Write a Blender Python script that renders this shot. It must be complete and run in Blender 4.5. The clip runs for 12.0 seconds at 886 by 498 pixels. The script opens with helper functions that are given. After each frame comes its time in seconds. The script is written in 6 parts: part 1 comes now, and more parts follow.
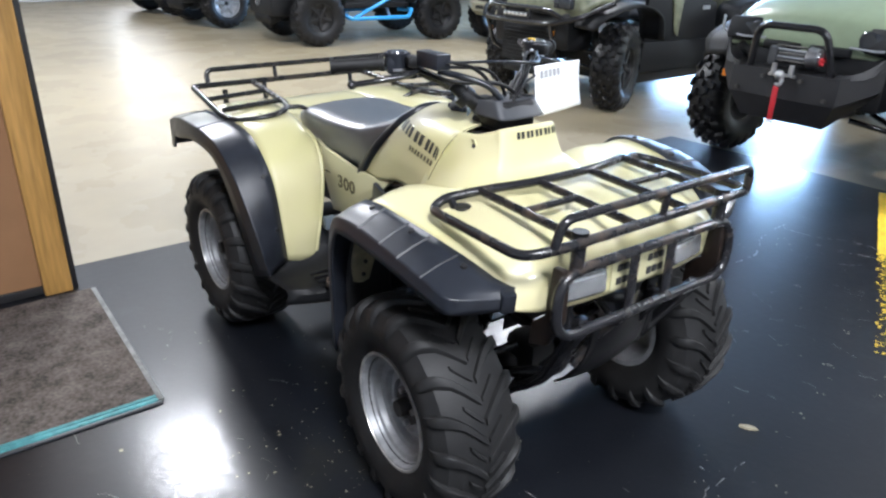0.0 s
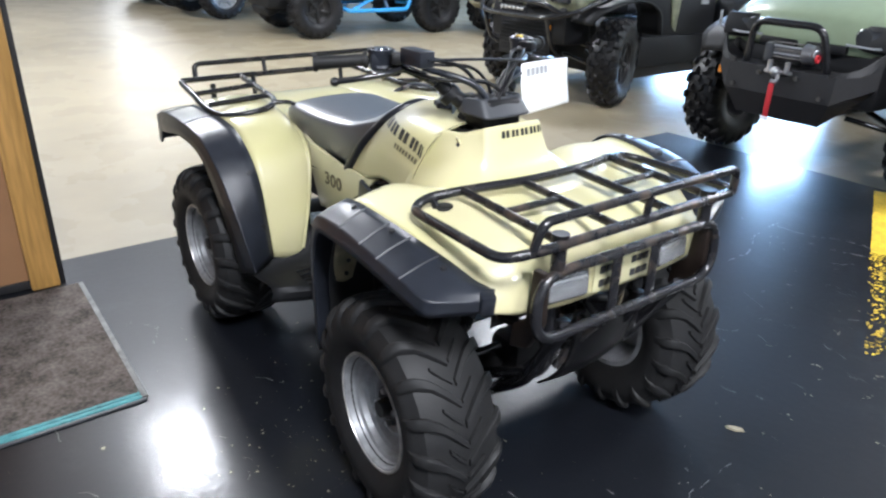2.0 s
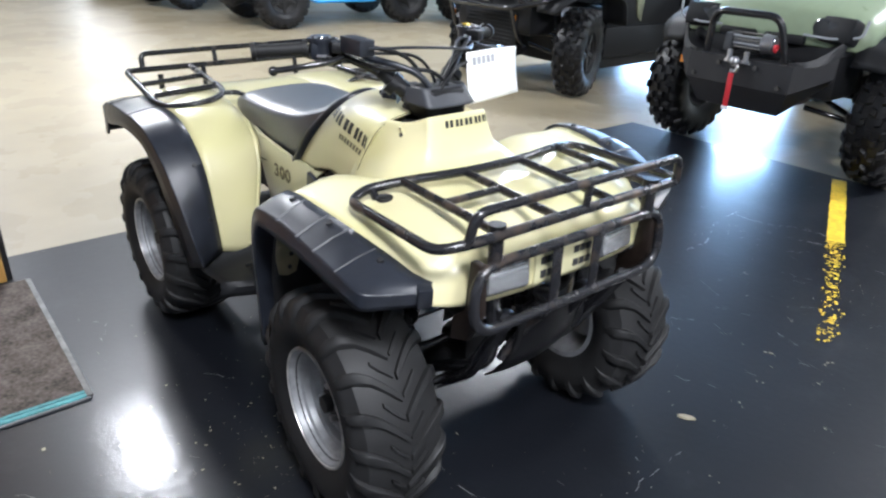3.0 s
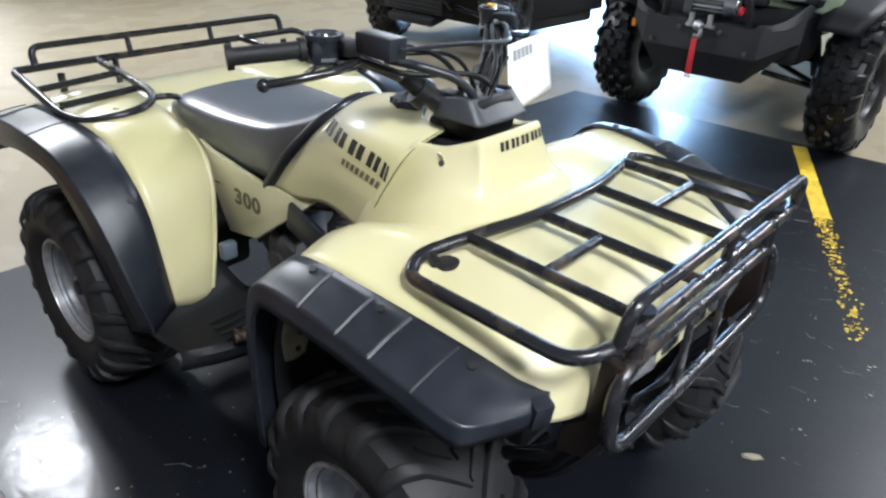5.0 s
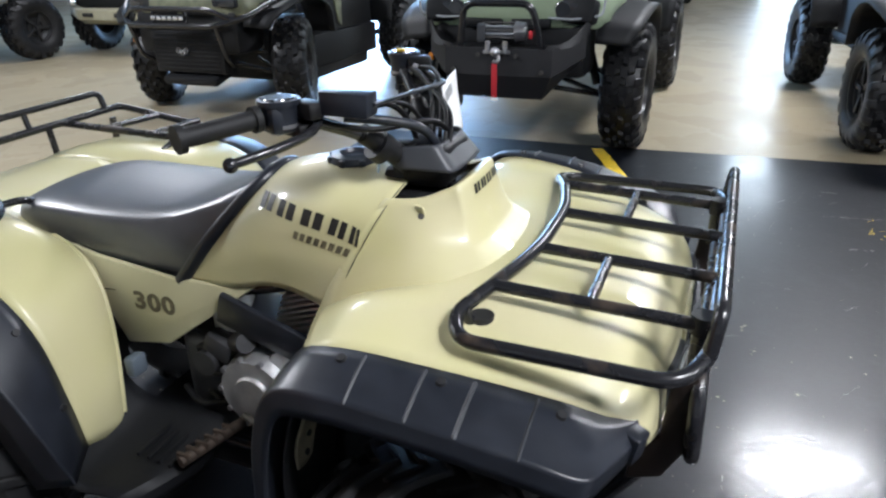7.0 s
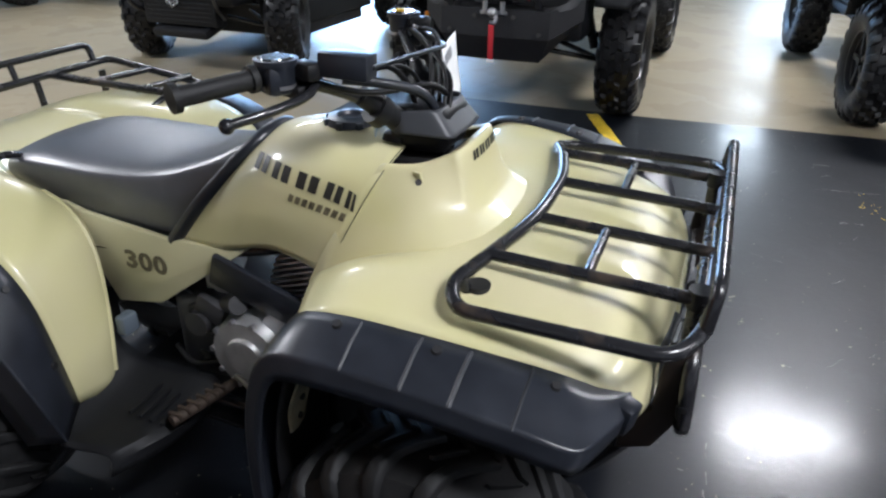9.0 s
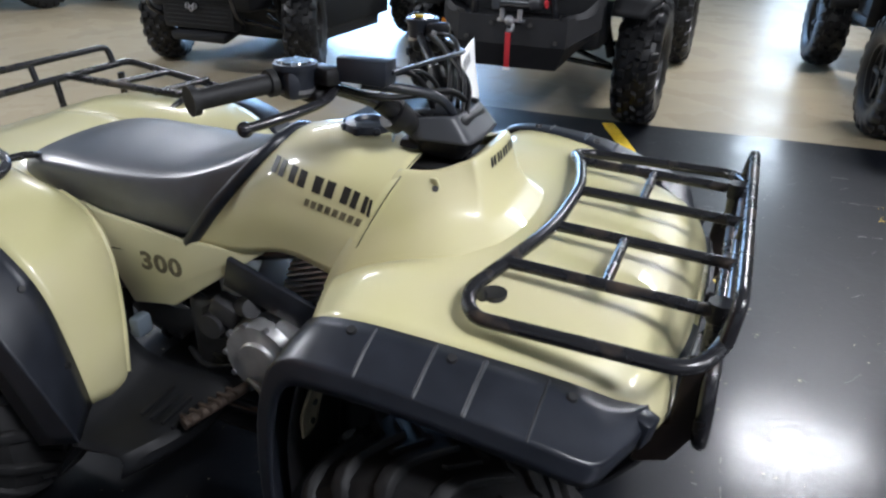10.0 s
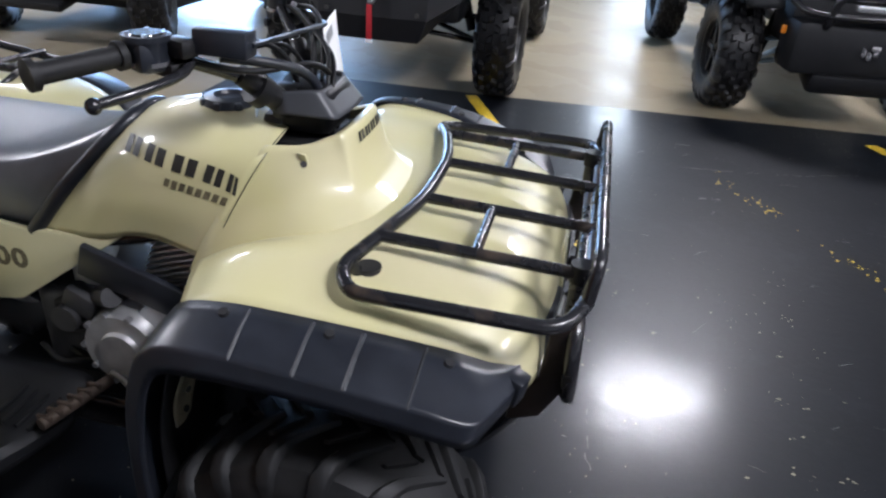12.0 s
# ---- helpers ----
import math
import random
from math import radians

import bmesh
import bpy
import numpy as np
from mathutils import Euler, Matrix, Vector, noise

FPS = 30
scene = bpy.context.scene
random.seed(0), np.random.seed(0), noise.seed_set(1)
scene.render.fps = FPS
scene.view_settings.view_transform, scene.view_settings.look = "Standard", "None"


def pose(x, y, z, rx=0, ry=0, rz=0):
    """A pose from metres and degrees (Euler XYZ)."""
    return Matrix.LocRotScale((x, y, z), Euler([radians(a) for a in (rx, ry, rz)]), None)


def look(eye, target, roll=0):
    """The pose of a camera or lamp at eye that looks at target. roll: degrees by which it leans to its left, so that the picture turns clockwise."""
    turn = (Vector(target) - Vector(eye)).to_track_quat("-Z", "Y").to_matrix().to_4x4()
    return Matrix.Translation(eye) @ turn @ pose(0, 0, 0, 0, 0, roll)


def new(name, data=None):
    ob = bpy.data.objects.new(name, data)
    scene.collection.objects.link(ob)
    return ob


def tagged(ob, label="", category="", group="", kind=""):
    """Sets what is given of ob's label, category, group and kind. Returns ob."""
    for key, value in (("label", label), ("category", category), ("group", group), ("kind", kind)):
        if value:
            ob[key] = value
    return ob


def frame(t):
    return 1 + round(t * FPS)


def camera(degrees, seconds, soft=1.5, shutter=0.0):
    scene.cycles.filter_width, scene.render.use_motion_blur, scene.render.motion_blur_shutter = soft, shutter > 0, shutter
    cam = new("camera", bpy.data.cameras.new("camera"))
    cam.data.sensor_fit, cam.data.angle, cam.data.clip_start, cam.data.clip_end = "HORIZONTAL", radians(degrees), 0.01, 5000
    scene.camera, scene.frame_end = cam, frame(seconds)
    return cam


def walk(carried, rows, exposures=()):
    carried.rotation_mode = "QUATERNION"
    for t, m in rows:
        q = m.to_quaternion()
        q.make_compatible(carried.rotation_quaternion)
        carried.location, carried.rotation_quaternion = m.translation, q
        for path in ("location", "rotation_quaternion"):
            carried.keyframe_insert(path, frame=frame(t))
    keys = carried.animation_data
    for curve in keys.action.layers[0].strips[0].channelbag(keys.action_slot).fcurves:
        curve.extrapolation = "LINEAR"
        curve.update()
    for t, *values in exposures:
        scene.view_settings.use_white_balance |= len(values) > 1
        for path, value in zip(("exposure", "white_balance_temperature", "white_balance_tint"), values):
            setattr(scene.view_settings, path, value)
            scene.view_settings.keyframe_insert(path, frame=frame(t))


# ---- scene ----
cam = camera(64.3, 12.0, soft=2.35)

PATH = [
    (0, (1.888, -1.282, 1.416), (0.426, -0.182, 0.61), 1.3),
    (0.5, (1.883, -1.287, 1.413), (0.42, -0.192, 0.602), 1.0),
    (1, (1.88, -1.291, 1.42), (0.419, -0.191, 0.61), 1.6),
    (1.5, (1.881, -1.285, 1.416), (0.416, -0.192, 0.605), 1.1),
    (2, (1.894, -1.234, 1.426), (0.439, -0.137, 0.601), 1.7),
    (2.5, (1.928, -1.15, 1.41), (0.487, -0.032, 0.589), 2.5),
    (2.7, (1.944, -1.147, 1.418), (0.517, -0.023, 0.583), 2.2),
    (4.3, (1.57, -1.21, 1.407), (0.32, 0.07, 0.513), 2.4),
    (4.5, (1.496, -1.18, 1.403), (0.295, 0.125, 0.478), 2.1),
    (5, (1.333, -1.071, 1.401), (0.158, 0.25, 0.465), 2.2),
    (5.5, (1.222, -1.053, 1.381), (0.15, 0.316, 0.393), 1.3),
    (6, (1.018, -1.172, 1.379), (0.15, 0.336, 0.392), 0.2),
    (6.5, (0.949, -1.223, 1.392), (0.163, 0.408, 0.542), 1.0),
    (7, (0.975, -1.21, 1.388), (0.278, 0.472, 0.56), -1.4),
    (7.2, (0.973, -1.191, 1.382), (0.317, 0.495, 0.529), -0.2),
    (8.8, (0.953, -1.204, 1.389), (0.34, 0.456, 0.457), 1.0),
    (9, (0.958, -1.204, 1.394), (0.307, 0.445, 0.467), 0.4),
    (9.5, (0.956, -1.203, 1.394), (0.284, 0.439, 0.471), 1.0),
    (10, (0.948, -1.199, 1.39), (0.263, 0.445, 0.48), 0.9),
    (10.5, (0.954, -1.192, 1.392), (0.283, 0.457, 0.481), -0.0),
    (11, (0.985, -1.185, 1.375), (0.415, 0.481, 0.427), -1.1),
    (11.5, (0.998, -1.189, 1.374), (0.62, 0.507, 0.383), -1.1),
    (12, (0.948, -1.208, 1.393), (0.622, 0.515, 0.432), 3.9),
]
walk(cam, [(t, look(eye, target, roll)) for t, eye, target, roll in PATH],
     exposures=[(0.0, 2.55, 6450, 11), (2.7, 2.57, 6450, 11), (4.5, 2.54, 6450, 10), (5.5, 2.13, 6500, 10), (6.5, 2.08, 6500, 11), (7.2, 2.09, 6500, 11), (9.0, 1.91, 6500, 12), (10.5, 1.90, 6450, 12), (12.0, 1.91, 6420, 16)])

# ---- light ----
world = bpy.data.worlds.new("world")
scene.world = world
world.use_nodes = True
wn = world.node_tree.nodes
sky = wn.new("ShaderNodeTexSky")
sky.sky_type, sky.sun_disc = "NISHITA", False
sky.sun_elevation, sky.sun_rotation = radians(32), math.atan2(0.35, -0.94)
world.node_tree.links.new(sky.outputs[0], wn["Background"].inputs[0])
wn["Background"].inputs[1].default_value = 0.12

LAMP_Z = 4.3
# the lamps at x 3.3 and 6.2 are added fill from the bike's front
LAMPS = [(-5.05, 0.35, 66, 1.2, 0.7), (2.25, 5.85, 84, 1.25, 0.62), (3.3, -1.5, 72, 1.2, 0.7), (-4.6, 5.2, 44, 1.3, 1.1), (-10.5, -1.0, 48, 1.2, 0.7), (6.2, -0.6, 62, 1.2, 0.7)]
for lx, ly, watts, along, across in LAMPS:
    ld = bpy.data.lights.new("ceiling_lamp_light", "AREA")
    ld.shape, ld.size, ld.size_y, ld.energy, ld.color = "RECTANGLE", along, across, watts, (0.935, 0.972, 1.04)
    lo = new("ceiling_lamp_light", ld)
    lo.location = (lx, ly, LAMP_Z - 0.16)

sun = bpy.data.lights.new("sun", "SUN")
sun.energy, sun.angle, sun.color = 4.0, radians(0.5), (1.0, 0.95, 0.88)
so = new("sun", sun)
SUN_UP, SUN_FROM = 32.0, Vector((0.35, -0.94, 0)).normalized()
so.matrix_basis = look(SUN_FROM * 40 + Vector((0, 0, 40 * math.tan(radians(SUN_UP)))), (0, 0, 0))

# daylight standing in the openings
for x, y, z, w, h, turn, watts, tint in ((-6.25, 11.98, 1.75, 4.2, 3.4, 0, 285, (0.32, 0.58, 1.0)), (1.7, 15.48, 1.3, 1.05, 2.5, 0, 9, (0.72, 0.86, 1.0)), (1.7, 15.48, 3.4, 1.05, 1.6, 0, 22, (0.78, 0.90, 1.0)), (-15.98, 3.5, 2.2, 1.7, 2.3, 90, 16, (1.0, 0.96, 0.88))):
    ld = bpy.data.lights.new("door_daylight", "AREA")
    ld.shape, ld.size, ld.size_y, ld.energy, ld.color = "RECTANGLE", w, h, watts, tint
    lo = new("door_daylight", ld)
    lo.matrix_basis = look((x, y, z), (x, y - 1, z)) if not turn else look((x, y, z), (x + 1, y, z))

# ---- materials ----


def mat(name, color, rough=0.5, metal=0.0, vary=0.12, scale=18.0, bump=0.0, bscale=120.0, coat=0.0, spec=0.5, rvary=0.1):
    m = bpy.data.materials.new(name)
    m.use_nodes = True
    nt = m.node_tree
    b = nt.nodes["Principled BSDF"]
    tc = nt.nodes.new("ShaderNodeTexCoord")
    n1 = nt.nodes.new("ShaderNodeTexNoise")
    n1.inputs["Scale"].default_value, n1.inputs["Detail"].default_value = scale, 6
    n2 = nt.nodes.new("ShaderNodeTexNoise")
    n2.inputs["Scale"].default_value, n2.inputs["Detail"].default_value = scale * 0.17, 3
    mix = nt.nodes.new("ShaderNodeMath")
    mix.operation = "ADD"
    for n in (n1, n2):
        nt.links.new(tc.outputs["Object"], n.inputs["Vector"])
    nt.links.new(n1.outputs[0], mix.inputs[0])
    nt.links.new(n2.outputs[0], mix.inputs[1])
    ramp = nt.nodes.new("ShaderNodeValToRGB")
    ramp.color_ramp.elements[0].position, ramp.color_ramp.elements[1].position = 0.35, 0.68
    half = nt.nodes.new("ShaderNodeMath")
    half.operation = "MULTIPLY"
    half.inputs[1].default_value = 0.5
    nt.links.new(mix.outputs[0], half.inputs[0])
    nt.links.new(half.outputs[0], ramp.inputs[0])
    for e, f in zip(ramp.color_ramp.elements, (1 - vary, 1 + vary)):
        e.color = (*[min(1.0, c * f) for c in color], 1)
    nt.links.new(ramp.outputs[0], b.inputs["Base Color"])
    rr = nt.nodes.new("ShaderNodeMapRange")
    rr.inputs[3].default_value, rr.inputs[4].default_value = max(0.02, rough - rvary), min(1, rough + rvary)
    nt.links.new(half.outputs[0], rr.inputs[0])
    nt.links.new(rr.outputs[0], b.inputs["Roughness"])
    b.inputs["Metallic"].default_value = metal
    b.inputs["Coat Weight"].default_value = coat
    b.inputs["Specular IOR Level"].default_value = spec
    if bump:
        nb = nt.nodes.new("ShaderNodeTexNoise")
        nb.inputs["Scale"].default_value, nb.inputs["Detail"].default_value = bscale, 4
        bp = nt.nodes.new("ShaderNodeBump")
        bp.inputs["Strength"].default_value, bp.inputs["Distance"].default_value = bump, 0.002
        nt.links.new(tc.outputs["Object"], nb.inputs["Vector"])
        nt.links.new(nb.outputs[0], bp.inputs["Height"])
        nt.links.new(bp.outputs[0], b.inputs["Normal"])
    return m


CREAM = mat("cream_plastic", (0.585, 0.545, 0.325), 0.40, vary=0.05, scale=6, coat=0.42, rvary=0.08)
ct = CREAM.node_tree
# sun-faded plastic: yellower in some places, pinker in others
cr = next(n for n in ct.nodes if n.type == "VALTORGB")
cr.color_ramp.elements[0].color, cr.color_ramp.elements[1].color = (0.575, 0.54, 0.268, 1), (0.60, 0.545, 0.345, 1)
ct.nodes["Principled BSDF"].inputs["Coat Roughness"].default_value = 0.035
CREAM_PALE = mat("faded_cream_plastic", (0.60, 0.565, 0.345), 0.3, vary=0.06, scale=8, coat=0.2)
BLACK_PLASTIC = mat("black_plastic", (0.015, 0.0175, 0.024), 0.34, vary=0.3, scale=25, bump=0.07, bscale=200, rvary=0.16)
BLACK_MATT = mat("matt_black_rubber", (0.008, 0.008, 0.009), 0.42, vary=0.3, scale=40, spec=0.25)
GREY_PLASTIC = mat("grey_plastic", (0.05, 0.053, 0.06), 0.45, vary=0.15, scale=20)
VINYL = mat("black_vinyl", (0.072, 0.078, 0.090), 0.36, vary=0.12, scale=30, bump=0.25, bscale=500)
vb = VINYL.node_tree.nodes["Principled BSDF"]
vb.inputs["Coat Weight"].default_value, vb.inputs["Coat Roughness"].default_value = 0.7, 0.27
BLACK_STEEL = mat("black_painted_steel", (0.014, 0.014, 0.016), 0.22, vary=0.2, scale=40, bump=0.08, bscale=90, coat=0.2)
RACK_STEEL = mat("worn_black_rack_paint", (0.014, 0.014, 0.016), 0.26, vary=0.2, scale=22, bump=0.12, bscale=90, rvary=0.14)
rk = next(n for n in RACK_STEEL.node_tree.nodes if n.type == "VALTORGB").color_ramp
rk.elements[0].position, rk.elements[0].color = 0.56, (0.013, 0.013, 0.015, 1)
rk.elements[1].position, rk.elements[1].color = 0.72, (0.095, 0.066, 0.045, 1)
KNOBBY = mat("black_knobby_rubber", (0.009, 0.009, 0.010), 0.42, vary=0.3, scale=22, bump=0.25, bscale=180, rvary=0.15, spec=0.35)
BROWNED = mat("browned_steel", (0.012, 0.0078, 0.006), 0.45, vary=0.5, scale=30, bump=0.2, bscale=90, spec=0.3)
RUBBER = mat("tyre_rubber", (0.0145, 0.0145, 0.015), 0.55, vary=0.3, scale=22, bump=0.25, bscale=180, rvary=0.15, spec=0.27)
RIM_GREY = mat("grey_painted_rim", (0.27, 0.275, 0.285), 0.42, metal=0.25, vary=0.3, scale=35, rvary=0.15, bump=0.15, bscale=120)
WORN_RIM = mat("scuffed_bright_rim_edge", (0.55, 0.54, 0.52), 0.35, metal=0.6, vary=0.45, scale=28)
PLATE_BLACK = mat("powder_coated_plate", (0.016, 0.016, 0.018), 0.5, vary=0.2, scale=20, bump=0.2, bscale=200)
UTV_BLACK = mat("coarse_black_plastic", (0.008, 0.0085, 0.010), 0.55, vary=0.25, scale=25, bump=0.15, bscale=200, spec=0.3)
RIM_DARK = mat("black_rim", (0.009, 0.009, 0.010), 0.4, vary=0.1)
ALUMINIUM = mat("cast_aluminium", (0.72, 0.72, 0.72), 0.40, metal=0.85, vary=0.18, scale=30, bump=0.2)
STEEL = mat("zinc_steel", (0.55, 0.55, 0.57), 0.3, metal=0.9, vary=0.15, scale=30)
DARK_STEEL = mat("dull_dark_steel", (0.12, 0.115, 0.11), 0.5, metal=0.7, vary=0.3, scale=40, bump=0.2)
ENGINE_BLACK = mat("engine_black", (0.03, 0.03, 0.032), 0.5, vary=0.3, scale=30, bump=0.3)
RUSTY = mat("rusty_steel", (0.085, 0.062, 0.048), 0.6, metal=0.4, vary=0.5, scale=50, bump=0.3)
DARK = mat("dark_metal", (0.012, 0.012, 0.013), 0.55, vary=0.3, scale=20)
LENS = mat("headlight_lens", (0.66, 0.67, 0.68), 0.24, metal=0.75, bump=0.6, bscale=45, vary=0.1, scale=60, coat=0.6)
PRINT = mat("dark_print", (0.02, 0.02, 0.018), 0.45, vary=0.1)
PRINT_FADED = mat("faded_brown_print", (0.13, 0.11, 0.065), 0.5, vary=0.6, scale=150)
WORN_EDGE = mat("scuffed_black_plastic", (0.026, 0.028, 0.033), 0.45, vary=0.5, scale=60)
DARK_CREAM = mat("dark_cream_plastic", (0.22, 0.19, 0.12), 0.6, vary=0.5, scale=25)
HOSE_BEIGE = mat("beige_hose", (0.30, 0.26, 0.19), 0.5, vary=0.2, scale=40)
SCUFF = mat("grey_scuff", (0.16, 0.16, 0.155), 0.6, vary=0.5, scale=40)
GREY_PRINT = mat("grey_print", (0.35, 0.36, 0.38), 0.6, vary=0.2, scale=90)
GREY_LIGHT = mat("pale_grey_plastic", (0.28, 0.30, 0.32), 0.5, vary=0.2, scale=50)
PAPER = mat("white_paper", (0.88, 0.88, 0.88), 0.6, vary=0.03)
RED = mat("red_webbing", (0.5, 0.02, 0.03), 0.6, vary=0.15, scale=60)
BLUE = mat("bright_blue_steel", (0.03, 0.33, 0.75), 0.3, vary=0.05, coat=0.3)
SAGE = mat("sage_green_plastic", (0.24, 0.30, 0.20), 0.3, vary=0.06, coat=0.3)
CAMO = mat("camouflage_plastic", (0.19, 0.20, 0.13), 0.4, vary=0.55, scale=14)
SMOKED = mat("smoked_lens", (0.03, 0.032, 0.036), 0.12, vary=0.1, coat=0.6)
PALE_BLUE = mat("pale_blue_painted_steel", (0.45, 0.58, 0.72), 0.35, vary=0.08)
KHAKI = mat("khaki_plastic", (0.36, 0.34, 0.24), 0.35, vary=0.15, scale=12)
WOOD = mat("varnished_pine", (0.40, 0.22, 0.065), 0.38, vary=0.35, scale=9, coat=0.15)
for nd in [n for n in WOOD.node_tree.nodes if n.type == "TEX_NOISE"]:
    wm = WOOD.node_tree.nodes.new("ShaderNodeMapping")
    wm.inputs["Scale"].default_value = (9, 9, 0.7)
    src = nd.inputs["Vector"].links[0].from_socket
    WOOD.node_tree.links.new(src, wm.inputs["Vector"])
    WOOD.node_tree.links.new(wm.outputs[0], nd.inputs["Vector"])
PANEL = mat("brown_door_panel", (0.30, 0.16, 0.08), 0.5, vary=0.12, scale=7)
AMBER = mat("amber_reflector", (0.8, 0.25, 0.02), 0.2, vary=0.05, coat=0.5)
WALL = mat("painted_wall", (0.66, 0.66, 0.65), 0.7, vary=0.05, scale=3)
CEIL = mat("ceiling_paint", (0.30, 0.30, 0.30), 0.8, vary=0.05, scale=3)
TEAL = mat("teal_edging", (0.06, 0.25, 0.27), 0.6, vary=0.4, scale=60)
YARD = mat("grey_asphalt", (0.05, 0.053, 0.058), 0.85, vary=0.2, scale=3)
YELLOW = mat("yellow_floor_paint", (0.68, 0.46, 0.03), 0.5, vary=0.3, scale=40)
CHIP = mat("pale_paint_chips", (0.25, 0.225, 0.155), 0.6, vary=0.3, scale=30)


def floor_mat(name, c0, c1, rough, spots, specks, spec, vary=0.2):
    """A glossy floor: blotches, fine scratches and pale specks of dirt."""
    m = mat(name, c0, rough, vary=vary, scale=5, bump=0.22, bscale=34, rvary=0.06, spec=spec)
    nt = m.node_tree
    b = nt.nodes["Principled BSDF"]
    old = b.inputs["Base Color"].links[0].from_socket
    oldr = b.inputs["Roughness"].links[0].from_socket
    tc = nt.nodes.new("ShaderNodeTexCoord")
    n = nt.nodes.new("ShaderNodeTexNoise")
    n.inputs["Scale"].default_value, n.inputs["Detail"].default_value, n.inputs["Roughness"].default_value = spots, 10, 0.7
    r = nt.nodes.new("ShaderNodeValToRGB")
    r.color_ramp.elements[0].position, r.color_ramp.elements[1].position = 0.55, 0.75
    mx = nt.nodes.new("ShaderNodeMix")
    mx.data_type = "RGBA"
    nt.links.new(tc.outputs["Object"], n.inputs["Vector"])
    nt.links.new(n.outputs[0], r.inputs[0])
    nt.links.new(r.outputs[0], mx.inputs[0])
    nt.links.new(old, mx.inputs[6])
    mx.inputs[7].default_value = (*c1, 1)
    # specks, thick in some places and thin in others
    vo = nt.nodes.new("ShaderNodeTexVoronoi")
    vo.inputs["Scale"].default_value = 26
    nt.links.new(tc.outputs["Object"], vo.inputs["Vector"])
    lt = nt.nodes.new("ShaderNodeMath")
    lt.operation = "LESS_THAN"
    big = nt.nodes.new("ShaderNodeTexNoise")
    big.inputs["Scale"].default_value, big.inputs["Detail"].default_value = 1.3, 2
    nt.links.new(tc.outputs["Object"], big.inputs["Vector"])
    lim = nt.nodes.new("ShaderNodeMapRange")
    lim.inputs[1].default_value, lim.inputs[2].default_value, lim.inputs[3].default_value, lim.inputs[4].default_value = 0.42, 0.7, 0.0, specks
    nt.links.new(big.outputs[0], lim.inputs[0])
    nt.links.new(vo.outputs["Distance"], lt.inputs[0])
    nt.links.new(lim.outputs[0], lt.inputs[1])
    mx2 = nt.nodes.new("ShaderNodeMix")
    mx2.data_type = "RGBA"
    nt.links.new(lt.outputs[0], mx2.inputs[0])
    nt.links.new(mx.outputs[2], mx2.inputs[6])
    mx2.inputs[7].default_value = (0.24, 0.22, 0.17, 1)
    nt.links.new(mx2.outputs[2], b.inputs["Base Color"])
    # scratches: long thin streaks in the gloss
    mp = nt.nodes.new("ShaderNodeMapping")
    mp.inputs["Scale"].default_value, mp.inputs["Rotation"].default_value = (9, 170, 1), (0, 0, 0.5)
    sc = nt.nodes.new("ShaderNodeTexNoise")
    sc.inputs["Scale"].default_value, sc.inputs["Detail"].default_value = 1.6, 6
    nt.links.new(tc.outputs["Object"], mp.inputs["Vector"])
    nt.links.new(mp.outputs[0], sc.inputs["Vector"])
    sr = nt.nodes.new("ShaderNodeMapRange")
    sr.inputs[1].default_value, sr.inputs[2].default_value, sr.inputs[3].default_value, sr.inputs[4].default_value = 0.62, 0.85, 0.0, 0.06
    nt.links.new(sc.outputs[0], sr.inputs[0])
    ad = nt.nodes.new("ShaderNodeMath")
    nt.links.new(oldr, ad.inputs[0])
    nt.links.new(sr.outputs[0], ad.inputs[1])
    nt.links.new(ad.outputs[0], b.inputs["Roughness"])
    return m


BLACK_FLOOR = floor_mat("black_floor_paint", (0.0062, 0.0072, 0.0100), (0.015, 0.017, 0.021), 0.41, 3.0, 0.12, 0.22)
fb = BLACK_FLOOR.node_tree.nodes["Principled BSDF"]
ft = BLACK_FLOOR.node_tree
# the varnish is rubbed dull in blotches and has a fine ripple
fc = ft.nodes.new("ShaderNodeTexCoord")
fn = ft.nodes.new("ShaderNodeTexNoise")
fn.inputs["Scale"].default_value, fn.inputs["Detail"].default_value, fn.inputs["Roughness"].default_value = 24.0, 9, 0.72
fr = ft.nodes.new("ShaderNodeMapRange")
fr.inputs[1].default_value, fr.inputs[2].default_value, fr.inputs[3].default_value, fr.inputs[4].default_value = 0.36, 0.66, 0.12, 0.21
fm = ft.nodes.new("ShaderNodeTexNoise")
fm.inputs["Scale"].default_value, fm.inputs["Detail"].default_value, fm.inputs["Roughness"].default_value = 44.0, 3, 0.6
fp = ft.nodes.new("ShaderNodeBump")
fp.inputs["Strength"].default_value, fp.inputs["Distance"].default_value = 0.32, 0.0016
# grit and worn spots have lost the varnish
fg = ft.nodes.new("ShaderNodeTexNoise")
fg.inputs["Scale"].default_value, fg.inputs["Detail"].default_value, fg.inputs["Roughness"].default_value = 30.0, 8, 0.75
fw = ft.nodes.new("ShaderNodeMapRange")
fw.inputs[1].default_value, fw.inputs[2].default_value, fw.inputs[3].default_value, fw.inputs[4].default_value = 0.36, 0.52, 0.11, 0.38
ft.links.new(fc.outputs["Object"], fg.inputs["Vector"])
ft.links.new(fg.outputs[0], fw.inputs[0])
fl = ft.nodes.new("ShaderNodeTexNoise")
fl.inputs["Scale"].default_value, fl.inputs["Detail"].default_value, fl.inputs["Roughness"].default_value = 2.8, 5, 0.6
fx = ft.nodes.new("ShaderNodeMapRange")
fx.inputs[1].default_value, fx.inputs[2].default_value, fx.inputs[3].default_value, fx.inputs[4].default_value = 0.35, 0.65, 0.6, 1.3
